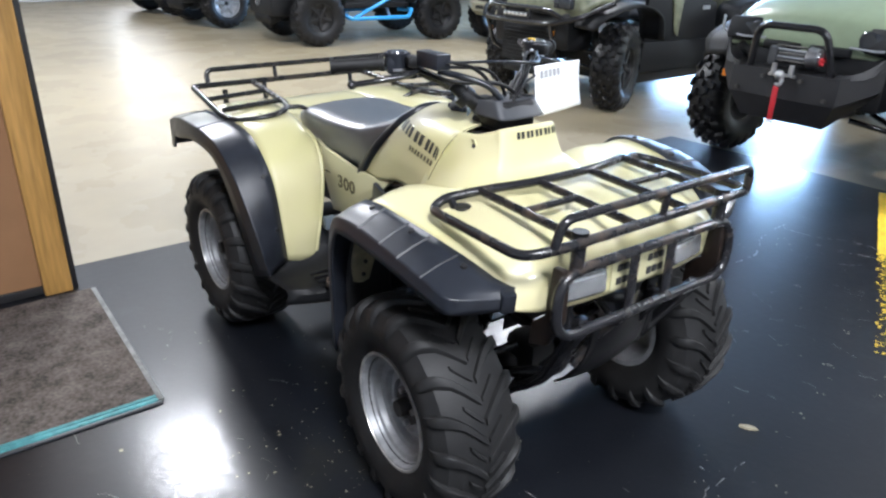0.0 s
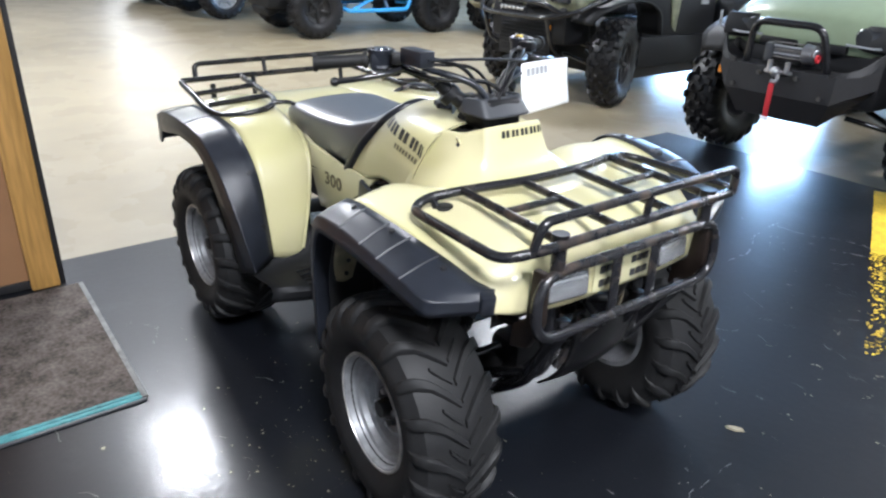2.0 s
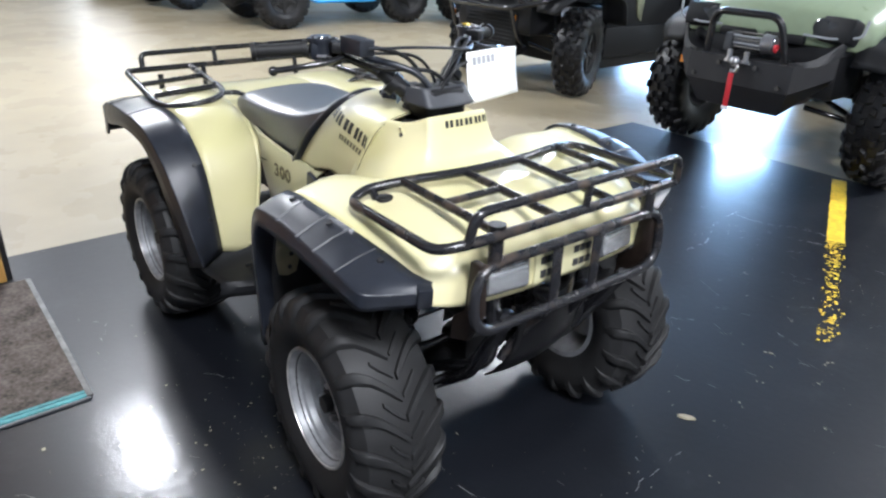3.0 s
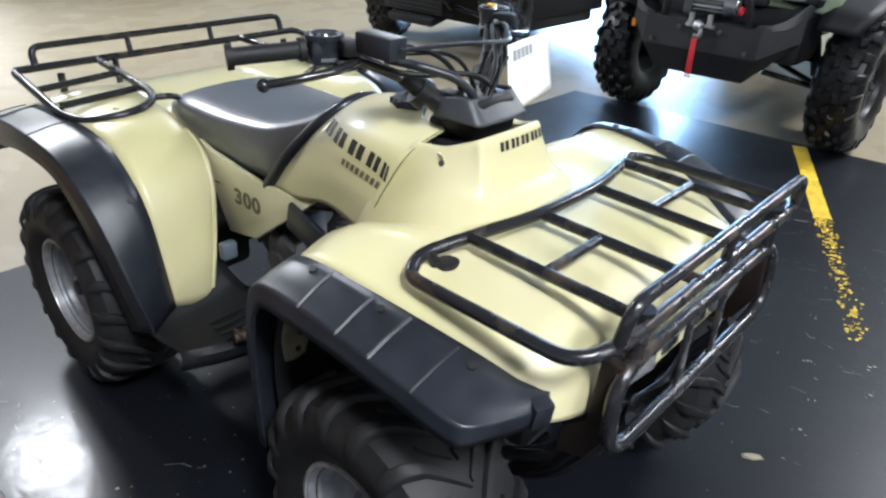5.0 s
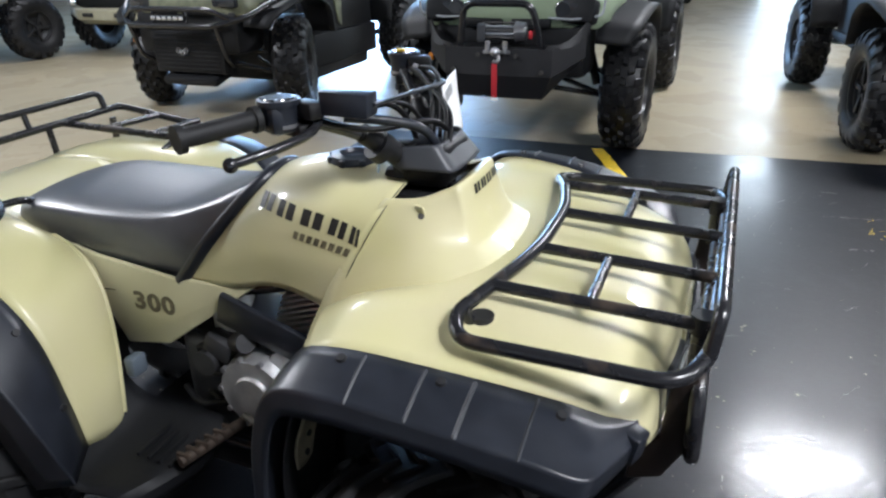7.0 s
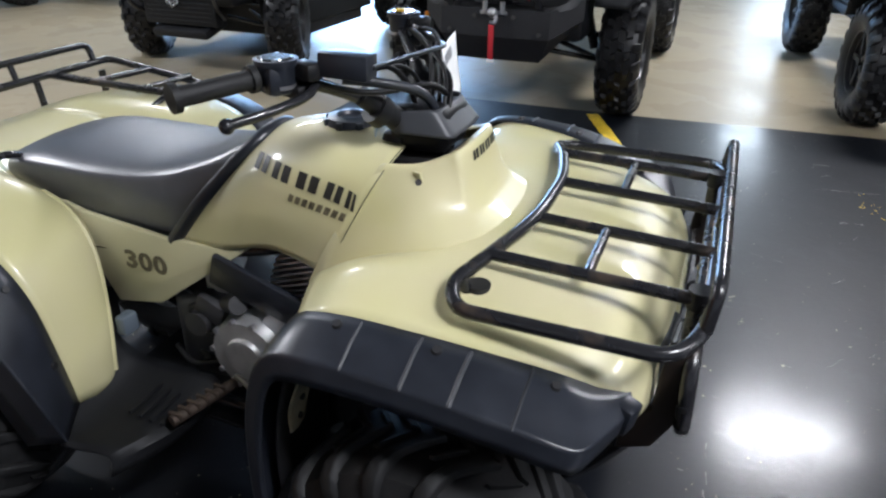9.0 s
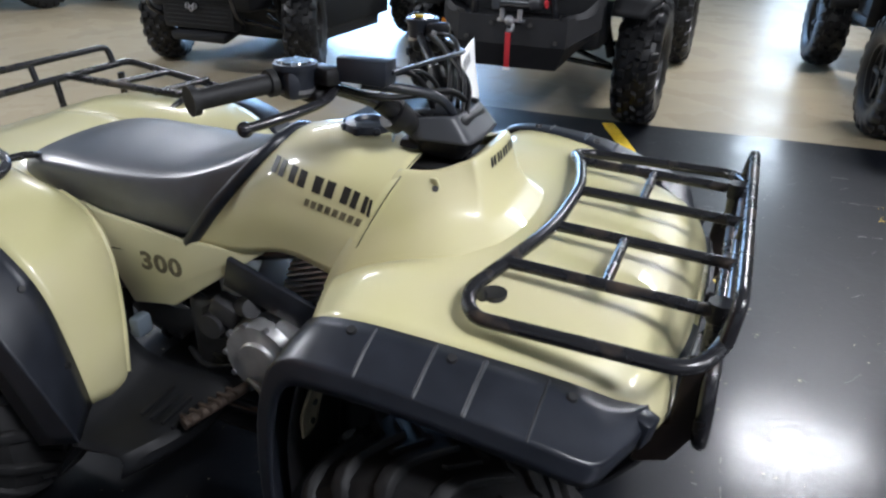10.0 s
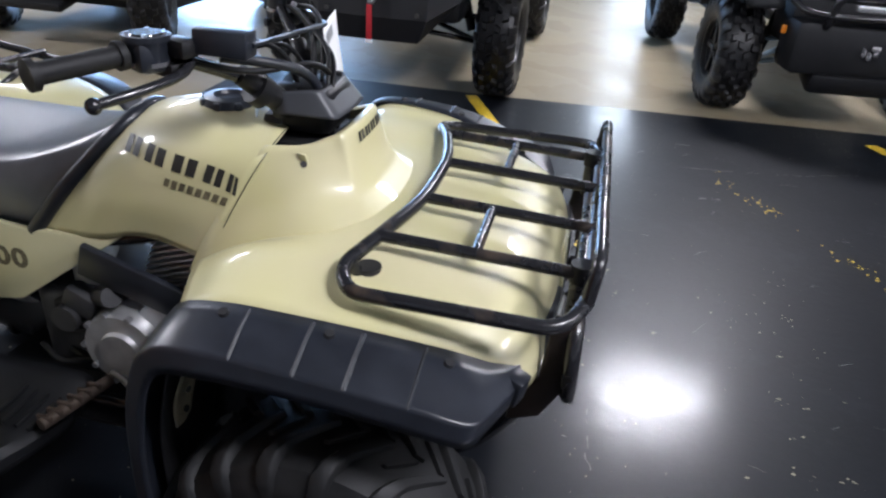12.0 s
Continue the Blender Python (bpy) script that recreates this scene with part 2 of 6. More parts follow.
fy = ft.nodes.new("ShaderNodeMath")
fy.operation = "MULTIPLY"
ft.links.new(fc.outputs["Object"], fl.inputs["Vector"])
ft.links.new(fl.outputs[0], fx.inputs[0])
ft.links.new(fw.outputs[0], fy.inputs[0])
ft.links.new(fx.outputs[0], fy.inputs[1])
ft.links.new(fy.outputs[0], fb.inputs["Coat Weight"])
ft.links.new(fc.outputs["Object"], fn.inputs["Vector"])
ft.links.new(fc.outputs["Object"], fm.inputs["Vector"])
ft.links.new(fn.outputs[0], fr.inputs[0])
ft.links.new(fr.outputs[0], fb.inputs["Coat Roughness"])
ft.links.new(fm.outputs[0], fp.inputs["Height"])
ft.links.new(fp.outputs[0], fb.inputs["Coat Normal"])
CONCRETE = floor_mat("polished_concrete", (0.285, 0.238, 0.155), (0.325, 0.276, 0.188), 0.44, 0.8, 0.0, 0.42, 0.1)
cb = CONCRETE.node_tree.nodes["Principled BSDF"]
cb.inputs["Coat Weight"].default_value = 0.13
cn = CONCRETE.node_tree.nodes.new("ShaderNodeTexNoise")
cn.inputs["Scale"].default_value, cn.inputs["Detail"].default_value = 2.2, 6
cq = CONCRETE.node_tree.nodes.new("ShaderNodeMapRange")
cq.inputs[1].default_value, cq.inputs[2].default_value, cq.inputs[3].default_value, cq.inputs[4].default_value = 0.35, 0.65, 0.16, 0.42
cc = CONCRETE.node_tree.nodes.new("ShaderNodeTexCoord")
CONCRETE.node_tree.links.new(cc.outputs["Object"], cn.inputs["Vector"])
CONCRETE.node_tree.links.new(cn.outputs[0], cq.inputs[0])
CONCRETE.node_tree.links.new(cq.outputs[0], cb.inputs["Coat Roughness"])


def carpet_mat():
    m = mat("brown_grey_carpet", (0.125, 0.106, 0.094), 0.95, vary=0.6, scale=70, bump=0.9, bscale=400, spec=0.1)
    return m


CARPET = carpet_mat()

# ---- mesh helpers ----


def part(name, bm, material, parent=None, label="", smooth=True):
    if isinstance(bm, bpy.types.Mesh):
        me = bm
    else:
        bmesh.ops.recalc_face_normals(bm, faces=bm.faces)
        me = bpy.data.meshes.new(name)
        bm.to_mesh(me)
        bm.free()
        for p in me.polygons:
            p.use_smooth = smooth
        if smooth:
            me.set_sharp_from_angle(angle=radians(38))
        me.materials.append(material)
    ob = new(name, me)
    if parent is not None:
        ob.parent = parent
    return tagged(ob, label)


def thing(name, label, category, m=None, group="", kind=""):
    ob = new(name)
    if m is not None:
        ob.matrix_basis = m
    return tagged(ob, label, category, group, kind)


def box(bm, c, s, r=0.0, m=None, seg=2):
    ret = bmesh.ops.create_cube(bm, size=1.0)
    vs = ret["verts"]
    bmesh.ops.scale(bm, vec=s, verts=vs)
    if r:
        es = list({e for v in vs for e in v.link_edges})
        res = bmesh.ops.bevel(bm, geom=es, offset=r, segments=seg, affect="EDGES", profile=0.5)
        vs = list({v for f in res["faces"] for v in f.verts} | {v for v in vs if v.is_valid})
    if m is not None:
        bmesh.ops.transform(bm, matrix=m, verts=vs)
    bmesh.ops.translate(bm, vec=c, verts=vs)
    return vs


def cyl(bm, a, b, r, r2=None, seg=20, cap=True):
    a, b = Vector(a), Vector(b)
    d = b - a
    m = Matrix.Translation((a + b) / 2) @ d.to_track_quat("Z", "Y").to_matrix().to_4x4()
    return bmesh.ops.create_cone(bm, cap_ends=cap, segments=seg, radius1=r, radius2=r if r2 is None else r2, depth=d.length, matrix=m)["verts"]


def rounded(pts, rad, closed=False, seg=6):
    """A polyline with its corners rounded."""
    pts = [Vector(p) for p in pts]
    out, n = [], len(pts)
    for i, p in enumerate(pts):
        if not closed and i in (0, n - 1):
            out.append(p)
            continue
        a, b = pts[i - 1], pts[(i + 1) % n]
        d1, d2 = (a - p), (b - p)
        r = min(rad, d1.length * 0.48, d2.length * 0.48)
        s, e = p + d1.normalized() * r, p + d2.normalized() * r
        for k in range(seg + 1):
            t = k / seg
            out.append(s * (1 - t) ** 2 + p * 2 * t * (1 - t) + e * t * t)
    return out


def tube(bm, pts, r, rad=0.0, closed=False, seg=10):
    ps = rounded(pts, rad, closed) if rad else [Vector(p) for p in pts]
    n = len(ps)
    rings, ref = [], None
    for i, p in enumerate(ps):
        t = (ps[(i + 1) % n] - ps[i - 1]) if closed else (ps[min(i + 1, n - 1)] - ps[max(i - 1, 0)])
        t.normalize()
        if ref is None:
            ref = t.orthogonal().normalized()
        ref = (ref - t * ref.dot(t)).normalized()
        bi = t.cross(ref)
        rings.append([bm.verts.new(p + (ref * math.cos(k * math.tau / seg) + bi * math.sin(k * math.tau / seg)) * r) for k in range(seg)])
    m = n if closed else n - 1
    for i in range(m):
        a, b = rings[i], rings[(i + 1) % n]
        best = min(range(seg), key=lambda s: (a[0].co - b[s].co).length) if closed and i == n - 1 else 0
        for k in range(seg):
            bm.faces.new((a[k], a[(k + 1) % seg], b[(k + 1 + best) % seg], b[(k + best) % seg]))
    if not closed:
        bm.faces.new(rings[0])
        bm.faces.new(list(reversed(rings[-1])))
    return bm


def tubes(*specs):
    bm = bmesh.new()
    for s in specs:
        tube(bm, *s[:2], *(s[2:]))
    return bm


def crom(p0, p1, p2, p3, t):
    return 0.5 * ((2 * p1) + (p2 - p0) * t + (2 * p0 - 5 * p1 + 4 * p2 - p3) * t * t + (3 * p1 - p0 - 3 * p2 + p3) * t ** 3)


def curve_at(P, u):
    """A smooth curve through the rows of P at u from 0 to 1."""
    n = len(P) - 1
    i = min(int(u * n), n - 1)
    t = u * n - i
    a = P[i - 1] if i > 0 else 2 * P[0] - P[1]
    d = P[i + 2] if i + 2 <= n else 2 * P[n] - P[n - 1]
    return crom(a, P[i], P[i + 1], d, t)


class Patch:
    """A smooth surface through a small net of points."""

    def __init__(self, net, mirror=False, creased=False):
        self.creased = creased
        net = [[np.array(p, float) for p in row] for row in net]
        if mirror:  # rows run from y = 0 outwards; the other half is added
            net = [[p * np.array((1, -1, 1)) for p in reversed(row[1:])] + row for row in net]
        self.net = np.array(net)

    def at(self, u, v):
        if self.creased:
            n = self.net.shape[1] - 1
            j = min(int(v * n), n - 1)
            c = self.net[:, j] * (1 - v * n + j) + self.net[:, j + 1] * (v * n - j)
            return curve_at(c, u)
        return curve_at(np.array([curve_at(r, v) for r in self.net]), u)

    def normal(self, u, v):
        e = 0.004
        a = self.at(min(u + e, 1), v) - self.at(max(u - e, 0), v)
        b = self.at(u, min(v + e, 1)) - self.at(u, max(v - e, 0))
        n = np.cross(a, b)
        return n / np.linalg.norm(n)

    def add(self, bm, nu, nv, off=0.0, u0=0.0, u1=1.0, v0=0.0, v1=1.0, flip=False):
        g = []
        for i in range(nu + 1):
            row = []
            for j in range(nv + 1):
                u, v = u0 + (u1 - u0) * i / nu, v0 + (v1 - v0) * j / nv
                p = self.at(u, v)
                if off:
                    p = p + self.normal(u, v) * off
                if flip:
                    p = p * np.array((1, -1, 1))
                row.append(bm.verts.new(p))
            g.append(row)
        for i in range(nu):
            for j in range(nv):
                q = (g[i][j], g[i + 1][j], g[i + 1][j + 1], g[i][j + 1])
                bm.faces.new(q)
        return g


def thick(ob, d, off=-1.0):
    md = ob.modifiers.new("thickness", "SOLIDIFY")
    md.thickness, md.offset = d, off
    return ob


def prism(bm, pts, y0, y1, r=0.0):
    """A plate with the outline pts in x and z, from y0 to y1."""
    f = [bm.verts.new((x, y0, z)) for x, z in pts]
    g = [bm.verts.new((x, y1, z)) for x, z in pts]
    n = len(pts)
    faces = [bm.faces.new(f), bm.faces.new(list(reversed(g)))]
    for i in range(n):
        faces.append(bm.faces.new((f[i], g[i], g[(i + 1) % n], f[(i + 1) % n])))
    bmesh.ops.recalc_face_normals(bm, faces=faces)
    if r:
        bmesh.ops.bevel(bm, geom=list({e for q in faces for e in q.edges}), offset=r, segments=2, affect="EDGES", profile=0.5)


def lathe(bm, prof, seg=40, c=(0, 0, 0)):
    """Turns a closed outline of (radius, y) about the y axis."""
    rings = []
    for k in range(seg):
        a = k * math.tau / seg
        rings.append([bm.verts.new((c[0] + r * math.cos(a), c[1] + y, c[2] + r * math.sin(a))) for r, y in prof])
    n = len(prof)
    for k in range(seg):
        a, b = rings[k], rings[(k + 1) % seg]
        for i in range(n):
            j = (i + 1) % n
            bm.faces.new((a[i], a[j], b[j], b[i]))


def tyre_mesh(R, w, rim, tall):
    """The carcass of a tyre about the y axis."""
    bm = bmesh.new()
    Rb = R - tall
    h = w / 2
    prof = [(rim, -h * 0.72), (rim + 0.012, -h * 0.82), (rim + (Rb - rim) * 0.35, -h * 0.98), (rim + (Rb - rim) * 0.62, -h), (Rb - 0.045, -h * 0.95),
            (Rb - 0.018, -h * 0.82), (Rb - 0.004, -h * 0.5), (Rb, 0)]
    prof = prof + [(r, -y) for r, y in reversed(prof[:-1])]
    prof += [(rim - 0.006, h * 0.7), (rim - 0.006, -h * 0.7)]
    lathe(bm, prof, 48)
    return bm


def lug_mesh(R, w, side, tall, lean, wide, knobby=False):
    """One slanting tread block at angle 0, from the shoulder to the middle of the tread; a knobby tyre has three short blocks in its place."""
    bm = bmesh.new()
    Rb, h = R - tall, w / 2
    if knobby:
        rows = (((1.0, Rb - 0.075, -0.02, 0.42), (0.95, Rb - 0.035, 0.0, 0.5), (0.70, Rb - 0.006, 0.02, 0.46)),
                ((0.60, Rb - 0.004, 0.13, 0.40), (0.36, Rb, 0.15, 0.44)), ((0.26, Rb, 0.03, 0.36), (0.04, Rb, 0.0, 0.42)))
    else:
        rows = (((1.0, Rb - 0.064, -0.04 * lean, 0.34), (0.985, Rb - 0.042, 0.0, 0.46), (0.90, Rb - 0.022, 0.02 * lean, 0.50), (0.74, Rb - 0.009, 0.10 * lean, 0.48), (0.52, Rb - 0.003, 0.30 * lean, 0.42),
                 (0.30, Rb - 0.003, 0.62 * lean, 0.40), (0.12, Rb - 0.003, 0.92 * lean, 0.36), (0.02, Rb - 0.003, 1.10 * lean, 0.30)),
                ((0.40, Rb - 0.007, 0.42 * lean + 0.15, 0.16), (0.24, Rb - 0.006, 0.70 * lean + 0.15, 0.22), (0.05, Rb - 0.006, 1.0 * lean + 0.15, 0.18)))
    for row in rows:
        st = []
        for y, r, da, hw in row:
            ring = []
            for rr, sg in ((r - 0.006, -1.1), (r + tall * 0.75, -0.9), (r + tall, -0.66), (r + tall, 0.66), (r + tall * 0.75, 0.9), (r - 0.006, 1.1)):
                an = da + sg * hw * wide / R
                ring.append(bm.verts.new((rr * math.cos(an), side * h * y * (1.02 if rr > r and y > 0.95 else 1), rr * math.sin(an))))
            st.append(ring)
        for i in range(len(st) - 1):
            for q in range(5):
                bm.faces.new((st[i][q], st[i][q + 1], st[i + 1][q + 1], st[i + 1][q]))
        bm.faces.new(st[0])
        bm.faces.new(list(reversed(st[-1])))
    return bm


def rim_mesh(rim, w, dish, spokes=0):
    """A pressed steel rim about the y axis, its open face towards -y."""
    bm = bmesh.new()
    h = w / 2 * 0.78
    prof = [(rim + 0.012, -h + 0.004), (rim + 0.011, -h - 0.005), (rim + 0.006, -h - 0.008), (rim, -h - 0.005), (rim - 0.004, -h + 0.006), (rim - 0.008, -h + 0.020), (rim - 0.020, -h + 0.024), (rim - 0.024, -h + 0.040),
            (rim - 0.040, -h + 0.044), (rim - 0.046, -h + dish), (rim * 0.62, -h + dish + 0.004), (rim * 0.58, -h + dish - 0.008), (rim * 0.50, -h + dish - 0.010), (rim * 0.46, -h + dish + 0.002), (rim * 0.30, -h + dish + 0.002),
            (0.01, -h + dish), (0.01, -h + dish + 0.01), (rim - 0.03, -h + dish + 0.014), (rim - 0.008, h), (rim + 0.008, h), (rim, h - 0.01), (rim, -h + 0.012)]
    lathe(bm, prof, 40)
    return bm


class Wheel:
    """A kind of wheel, whose meshes all its copies share."""

    def __init__(self, R, w, rim, lugs, tyre_mat, rim_mat, dish=0.05, spokes=0, tall=0.02, lean=0.34, wide=0.05):
        self.R, self.w, self.rim = R, w, rim
        self.made = None
        self.args = (lugs, tyre_mat, rim_mat, dish, spokes, tall, lean, wide)

    def put(self, parent, x, y, z, turn=0.0, spin=0.0):
        """side: outer face towards -y where y < 0, else +y."""
        lugs, tm, rm, dish, spokes, tall, lean, wide = self.args
        if self.made is None:
            t = part("tyre", tyre_mesh(self.R, self.w, self.rim, tall), tm)
            r = part("rim", rim_mesh(self.rim, self.w, dish), rm)
            bm = bmesh.new()
            yo = -self.w / 2 * 0.78 + dish - 0.012
            cyl(bm, (0, yo + 0.012, 0), (0, yo - 0.002, 0), 0.052)
            cyl(bm, (0, yo, 0), (0, yo - 0.03, 0), 0.026, 0.022)
            hub = part("hub_cap", bm, DARK)
            bm = bmesh.new()
            h0 = -self.w / 2 * 0.78
            lathe(bm, [(self.rim + 0.0125, h0 - 0.004), (self.rim + 0.0105, h0 - 0.0095), (self.rim + 0.0045, h0 - 0.0095), (self.rim + 0.003, h0 - 0.004)], 48)
            edge = part("rim_edge", bm, WORN_RIM if rm is RIM_GREY else rm)
            bm = bmesh.new()
            cyl(bm, (0, 0, 0), (0, -0.014, 0), 0.008, seg=6)
            nut = part("wheel_nut", bm, STEEL)
            sp = None
            if spokes:
                bm = bmesh.new()
                vs = box(bm, (0, yo - 0.012, self.rim * 0.55), (0.035, 0.022, self.rim * 0.78), 0.006)
                sp = part("spoke", bm, rm)
            blocks = [part("tread_block", lug_mesh(self.R, self.w, sd, tall, -lean, wide, spokes > 0), tm) for sd in (-1, 1)]
            other = [part("tread_block", lug_mesh(self.R, self.w, sd, tall, lean, wide, spokes > 0), tm) for sd in (-1, 1)]
            self.spare = list(other)
            self.made = (t, r, hub, nut, sp, blocks, other, edge)
            first = True
        else:
            first = False
        e = new("wheel")
        e.parent = parent
        e.matrix_basis = pose(x, y, z, 0, 0, turn) @ (pose(0, 0, 0, 0, 0, 180) if y > 0 else Matrix()) @ pose(0, 0, 0, 0, spin, 0)
        yo = -self.w / 2 * 0.78 + dish - 0.014
        t, r, hub, nut, sp, right, left, edge = self.made
        blocks = left if y > 0 else right
        obs = [t, r, hub, edge] if first else [new(o.name.split(".")[0], o.data) for o in (t, r, hub, edge)]
        for o in obs:
            o.parent = e
        for k in range(4 if not spokes else 5):
            a = k * math.tau / (4 if not spokes else 5) + 0.4
            o = nut if first and k == 0 else new("wheel_nut", nut.data)
            o.parent = e
            o.location = (0.045 * math.cos(a), yo, 0.045 * math.sin(a))
        for q, b in enumerate(blocks):
            for k in range(lugs):
                free = k == 0 and (b in self.spare if y > 0 else first)
                if free and y > 0:
                    self.spare.remove(b)
                o = b if free else new("tread_block", b.data)
                o.parent = e
                o.rotation_euler = (0, (k + q * 0.5) * math.tau / lugs, 0)
        for k in range(spokes):
            o = sp if first and k == 0 else new("spoke", sp.data)
            o.parent = e
            o.rotation_euler = (0, k * math.tau / spokes, 0)
        return e


# ---- the room ----
def plane_box(name, lo, hi, material, label, category, kind="structure", r=0.0):
    bm = bmesh.new()
    c = [(a + b) / 2 for a, b in zip(lo, hi)]
    box(bm, (0, 0, 0), [b - a for a, b in zip(lo, hi)], r)
    ob = part(name, bm, material, None, smooth=False)
    ob.location = c
    return tagged(ob, label, category, kind=kind)


X0, X1, Y0, Y1, YB, CZ = -16.0, 9.0, -7.2, 12.0, 15.5, 4.7
plane_box("floor", (X0 - 0.2, Y0 - 0.2, -0.2), (X1 + 0.2, YB + 0.2, -0.004), CONCRETE, "polished tan concrete showroom floor", "floor")
EDGE_X, EDGE_Y = -1.47, 3.52
bm = bmesh.new()
rim = [(EDGE_X, Y0), (X1, Y0), (X1, EDGE_Y + 0.62), (0.3, EDGE_Y + 0.03), (EDGE_X, EDGE_Y)]
top, low = [bm.verts.new((x, y, 0.0)) for x, y in rim], [bm.verts.new((x, y, -0.05)) for x, y in rim]
bm.faces.new(top), bm.faces.new(list(reversed(low)))
for k in range(5):
    bm.faces.new((top[k], low[k], low[(k + 1) % 5], top[(k + 1) % 5]))
tagged(part("floor_paint", bm, BLACK_FLOOR, None, smooth=False), "glossy black painted display floor with scuffs", "floor", kind="structure")
plane_box("wall_west_1", (X0 - 0.2, Y0, 0), (X0, 2.6, CZ), WALL, "plain pale painted wall", "wall")
plane_box("wall_west_2", (X0 - 0.2, 4.4, 0), (X0, Y1, CZ), WALL, "plain pale painted wall", "wall")
plane_box("wall_west_3", (X0 - 0.2, 2.6, 3.4), (X0, 4.4, CZ), WALL, "plain pale painted wall over a window", "wall")
plane_box("wall_west_4", (X0 - 0.2, 2.6, 0), (X0, 4.4, 1.0), WALL, "plain pale painted wall below a window", "wall")
plane_box("wall_east", (X1, Y0, 0), (X1 + 0.2, YB, CZ), WALL, "plain pale painted wall", "wall")
plane_box("wall_south", (X0, Y0 - 0.2, 0), (X1, Y0, CZ), WALL, "plain pale painted wall", "wall")
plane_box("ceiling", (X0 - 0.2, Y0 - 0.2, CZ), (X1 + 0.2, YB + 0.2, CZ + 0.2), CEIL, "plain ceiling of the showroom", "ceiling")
# north wall with the tall roller door, and the deeper bay beside it
DX0, DX1, DZ = -8.4, -4.1, 3.5
plane_box("wall_north_1", (X0, Y1, 0), (DX0, Y1 + 0.2, CZ), WALL, "plain pale painted wall beside the roller door", "wall")
plane_box("wall_north_2", (DX1, Y1, 0), (-3.0, Y1 + 0.2, CZ), WALL, "plain pale painted wall beside the roller door", "wall")
plane_box("wall_north_3", (DX0, Y1, DZ), (DX1, Y1 + 0.2, CZ), WALL, "plain pale painted wall over the roller door", "wall")
plane_box("wall_bay", (-3.2, Y1 + 0.2, 0), (-3.0, YB, CZ), WALL, "plain pale painted side wall of the bay", "wall")
GX0, GX1, GZ = 1.15, 2.25, 4.25
plane_box("wall_north_4", (-3.2, YB, 0), (GX0, YB + 0.2, CZ), WALL, "plain pale painted end wall", "wall")
plane_box("wall_north_5", (GX1, YB, 0), (X1, YB + 0.2, CZ), WALL, "plain pale painted end wall", "wall")
plane_box("wall_north_6", (GX0, YB, GZ), (GX1, YB + 0.2, CZ), WALL, "plain pale painted end wall over a tall glass door", "wall")
plane_box("ground", (-150, -150, -0.45), (150, 150, -0.22), YARD, "grey asphalt yard outside", "ground")


def ceiling_lamp(x, y, a, b):
    t = thing("ceiling_lamp", "white rectangular high bay ceiling lamp, switched on, set by its glare or as fill", "lamp", pose(x, y, LAMP_Z), group="ceiling lamps")
    bm = bmesh.new()
    for c, d in (((0, 0, 0.05), (a + 0.06, b + 0.06, 0.03)), ((a / 2 + 0.02, 0, -0.04), (0.02, b + 0.06, 0.15)), ((-a / 2 - 0.02, 0, -0.04), (0.02, b + 0.06, 0.15)), ((0, b / 2 + 0.02, -0.04), (a + 0.02, 0.02, 0.15)), ((0, -b / 2 - 0.02, -0.04), (a + 0.02, 0.02, 0.15))):
        box(bm, c, d, 0.004)
    part("housing", bm, WALL, t, "white sheet steel housing")
    for q in (-0.4, 0.4):
        bm = bmesh.new()
        cyl(bm, (q * a, 0, 0.06), (q * a, 0, CZ - LAMP_Z), 0.008)
        part("rod", bm, STEEL, t)


# every lamp gets a housing, the two added fill lamps too
for lx, ly, watts, along, across in LAMPS:
    ceiling_lamp(lx, ly, along, across)


# wood-trimmed partition with a brown panel
def partition():
    t = thing("wood_partition", "brown panelled partition with varnished pine trim beside the doormat", "partition", pose(-1.22, -0.92, 0), kind="structure")
    bm = bmesh.new()
    box(bm, (-0.06, -1.8, 1.3), (0.07, 3.4, 2.6), 0.004)
    part("panel", bm, PANEL, t, "brown panel")
    # dark strip painted in for the shadow gap between panel and floor
    bm = bmesh.new()
    box(bm, (-0.055, -1.8, 0.02), (0.085, 3.4, 0.036), 0.003)
    part("base_shadow_strip", bm, DARK, t, "black strip standing in for the shadow gap at the base")
    bm = bmesh.new()
    box(bm, (-0.05, -0.065, 1.3), (0.13, 0.11, 2.6), 0.008)
    part("post", bm, WOOD, t, "varnished pine post")
    bm = bmesh.new()
    box(bm, (-0.06, 0.002, 1.3), (0.11, 0.02, 2.6), 0.003)
    part("edge_strip", bm, DARK, t, "black edge strip")
    return t


partition()


def doormat():
    t = thing("doormat", "worn brown-grey carpet mat with a teal edge on the floor", "mat", pose(-0.2, -0.87, 0))
    bm = bmesh.new()
    box(bm, (-0.5, -0.85, 0.006), (0.94, 1.7, 0.012), 0.004)
    part("carpet", bm, CARPET, t)
    bm = bmesh.new()
    box(bm, (-0.004, -0.85, 0.005), (0.018, 1.7, 0.010), 0.003)
    part("border", bm, TEAL, t, "teal edge strip")
    bm = bmesh.new()
    box(bm, (-0.028, -0.85, 0.005), (0.022, 1.7, 0.010), 0.003)
    part("border", bm, TEAL, t, "teal edge strip")
    bm = bmesh.new()
    box(bm, (0.014, -0.85, 0.004), (0.014, 1.72, 0.008), 0.003)
    part("rubber_lip", bm, GREY_PLASTIC, t)
    bm = bmesh.new()
    box(bm, (-0.49, 0.008, 0.004), (0.98, 0.022, 0.008), 0.003)
    part("edge_binding", bm, SCUFF, t, "worn grey edge binding")


doormat()


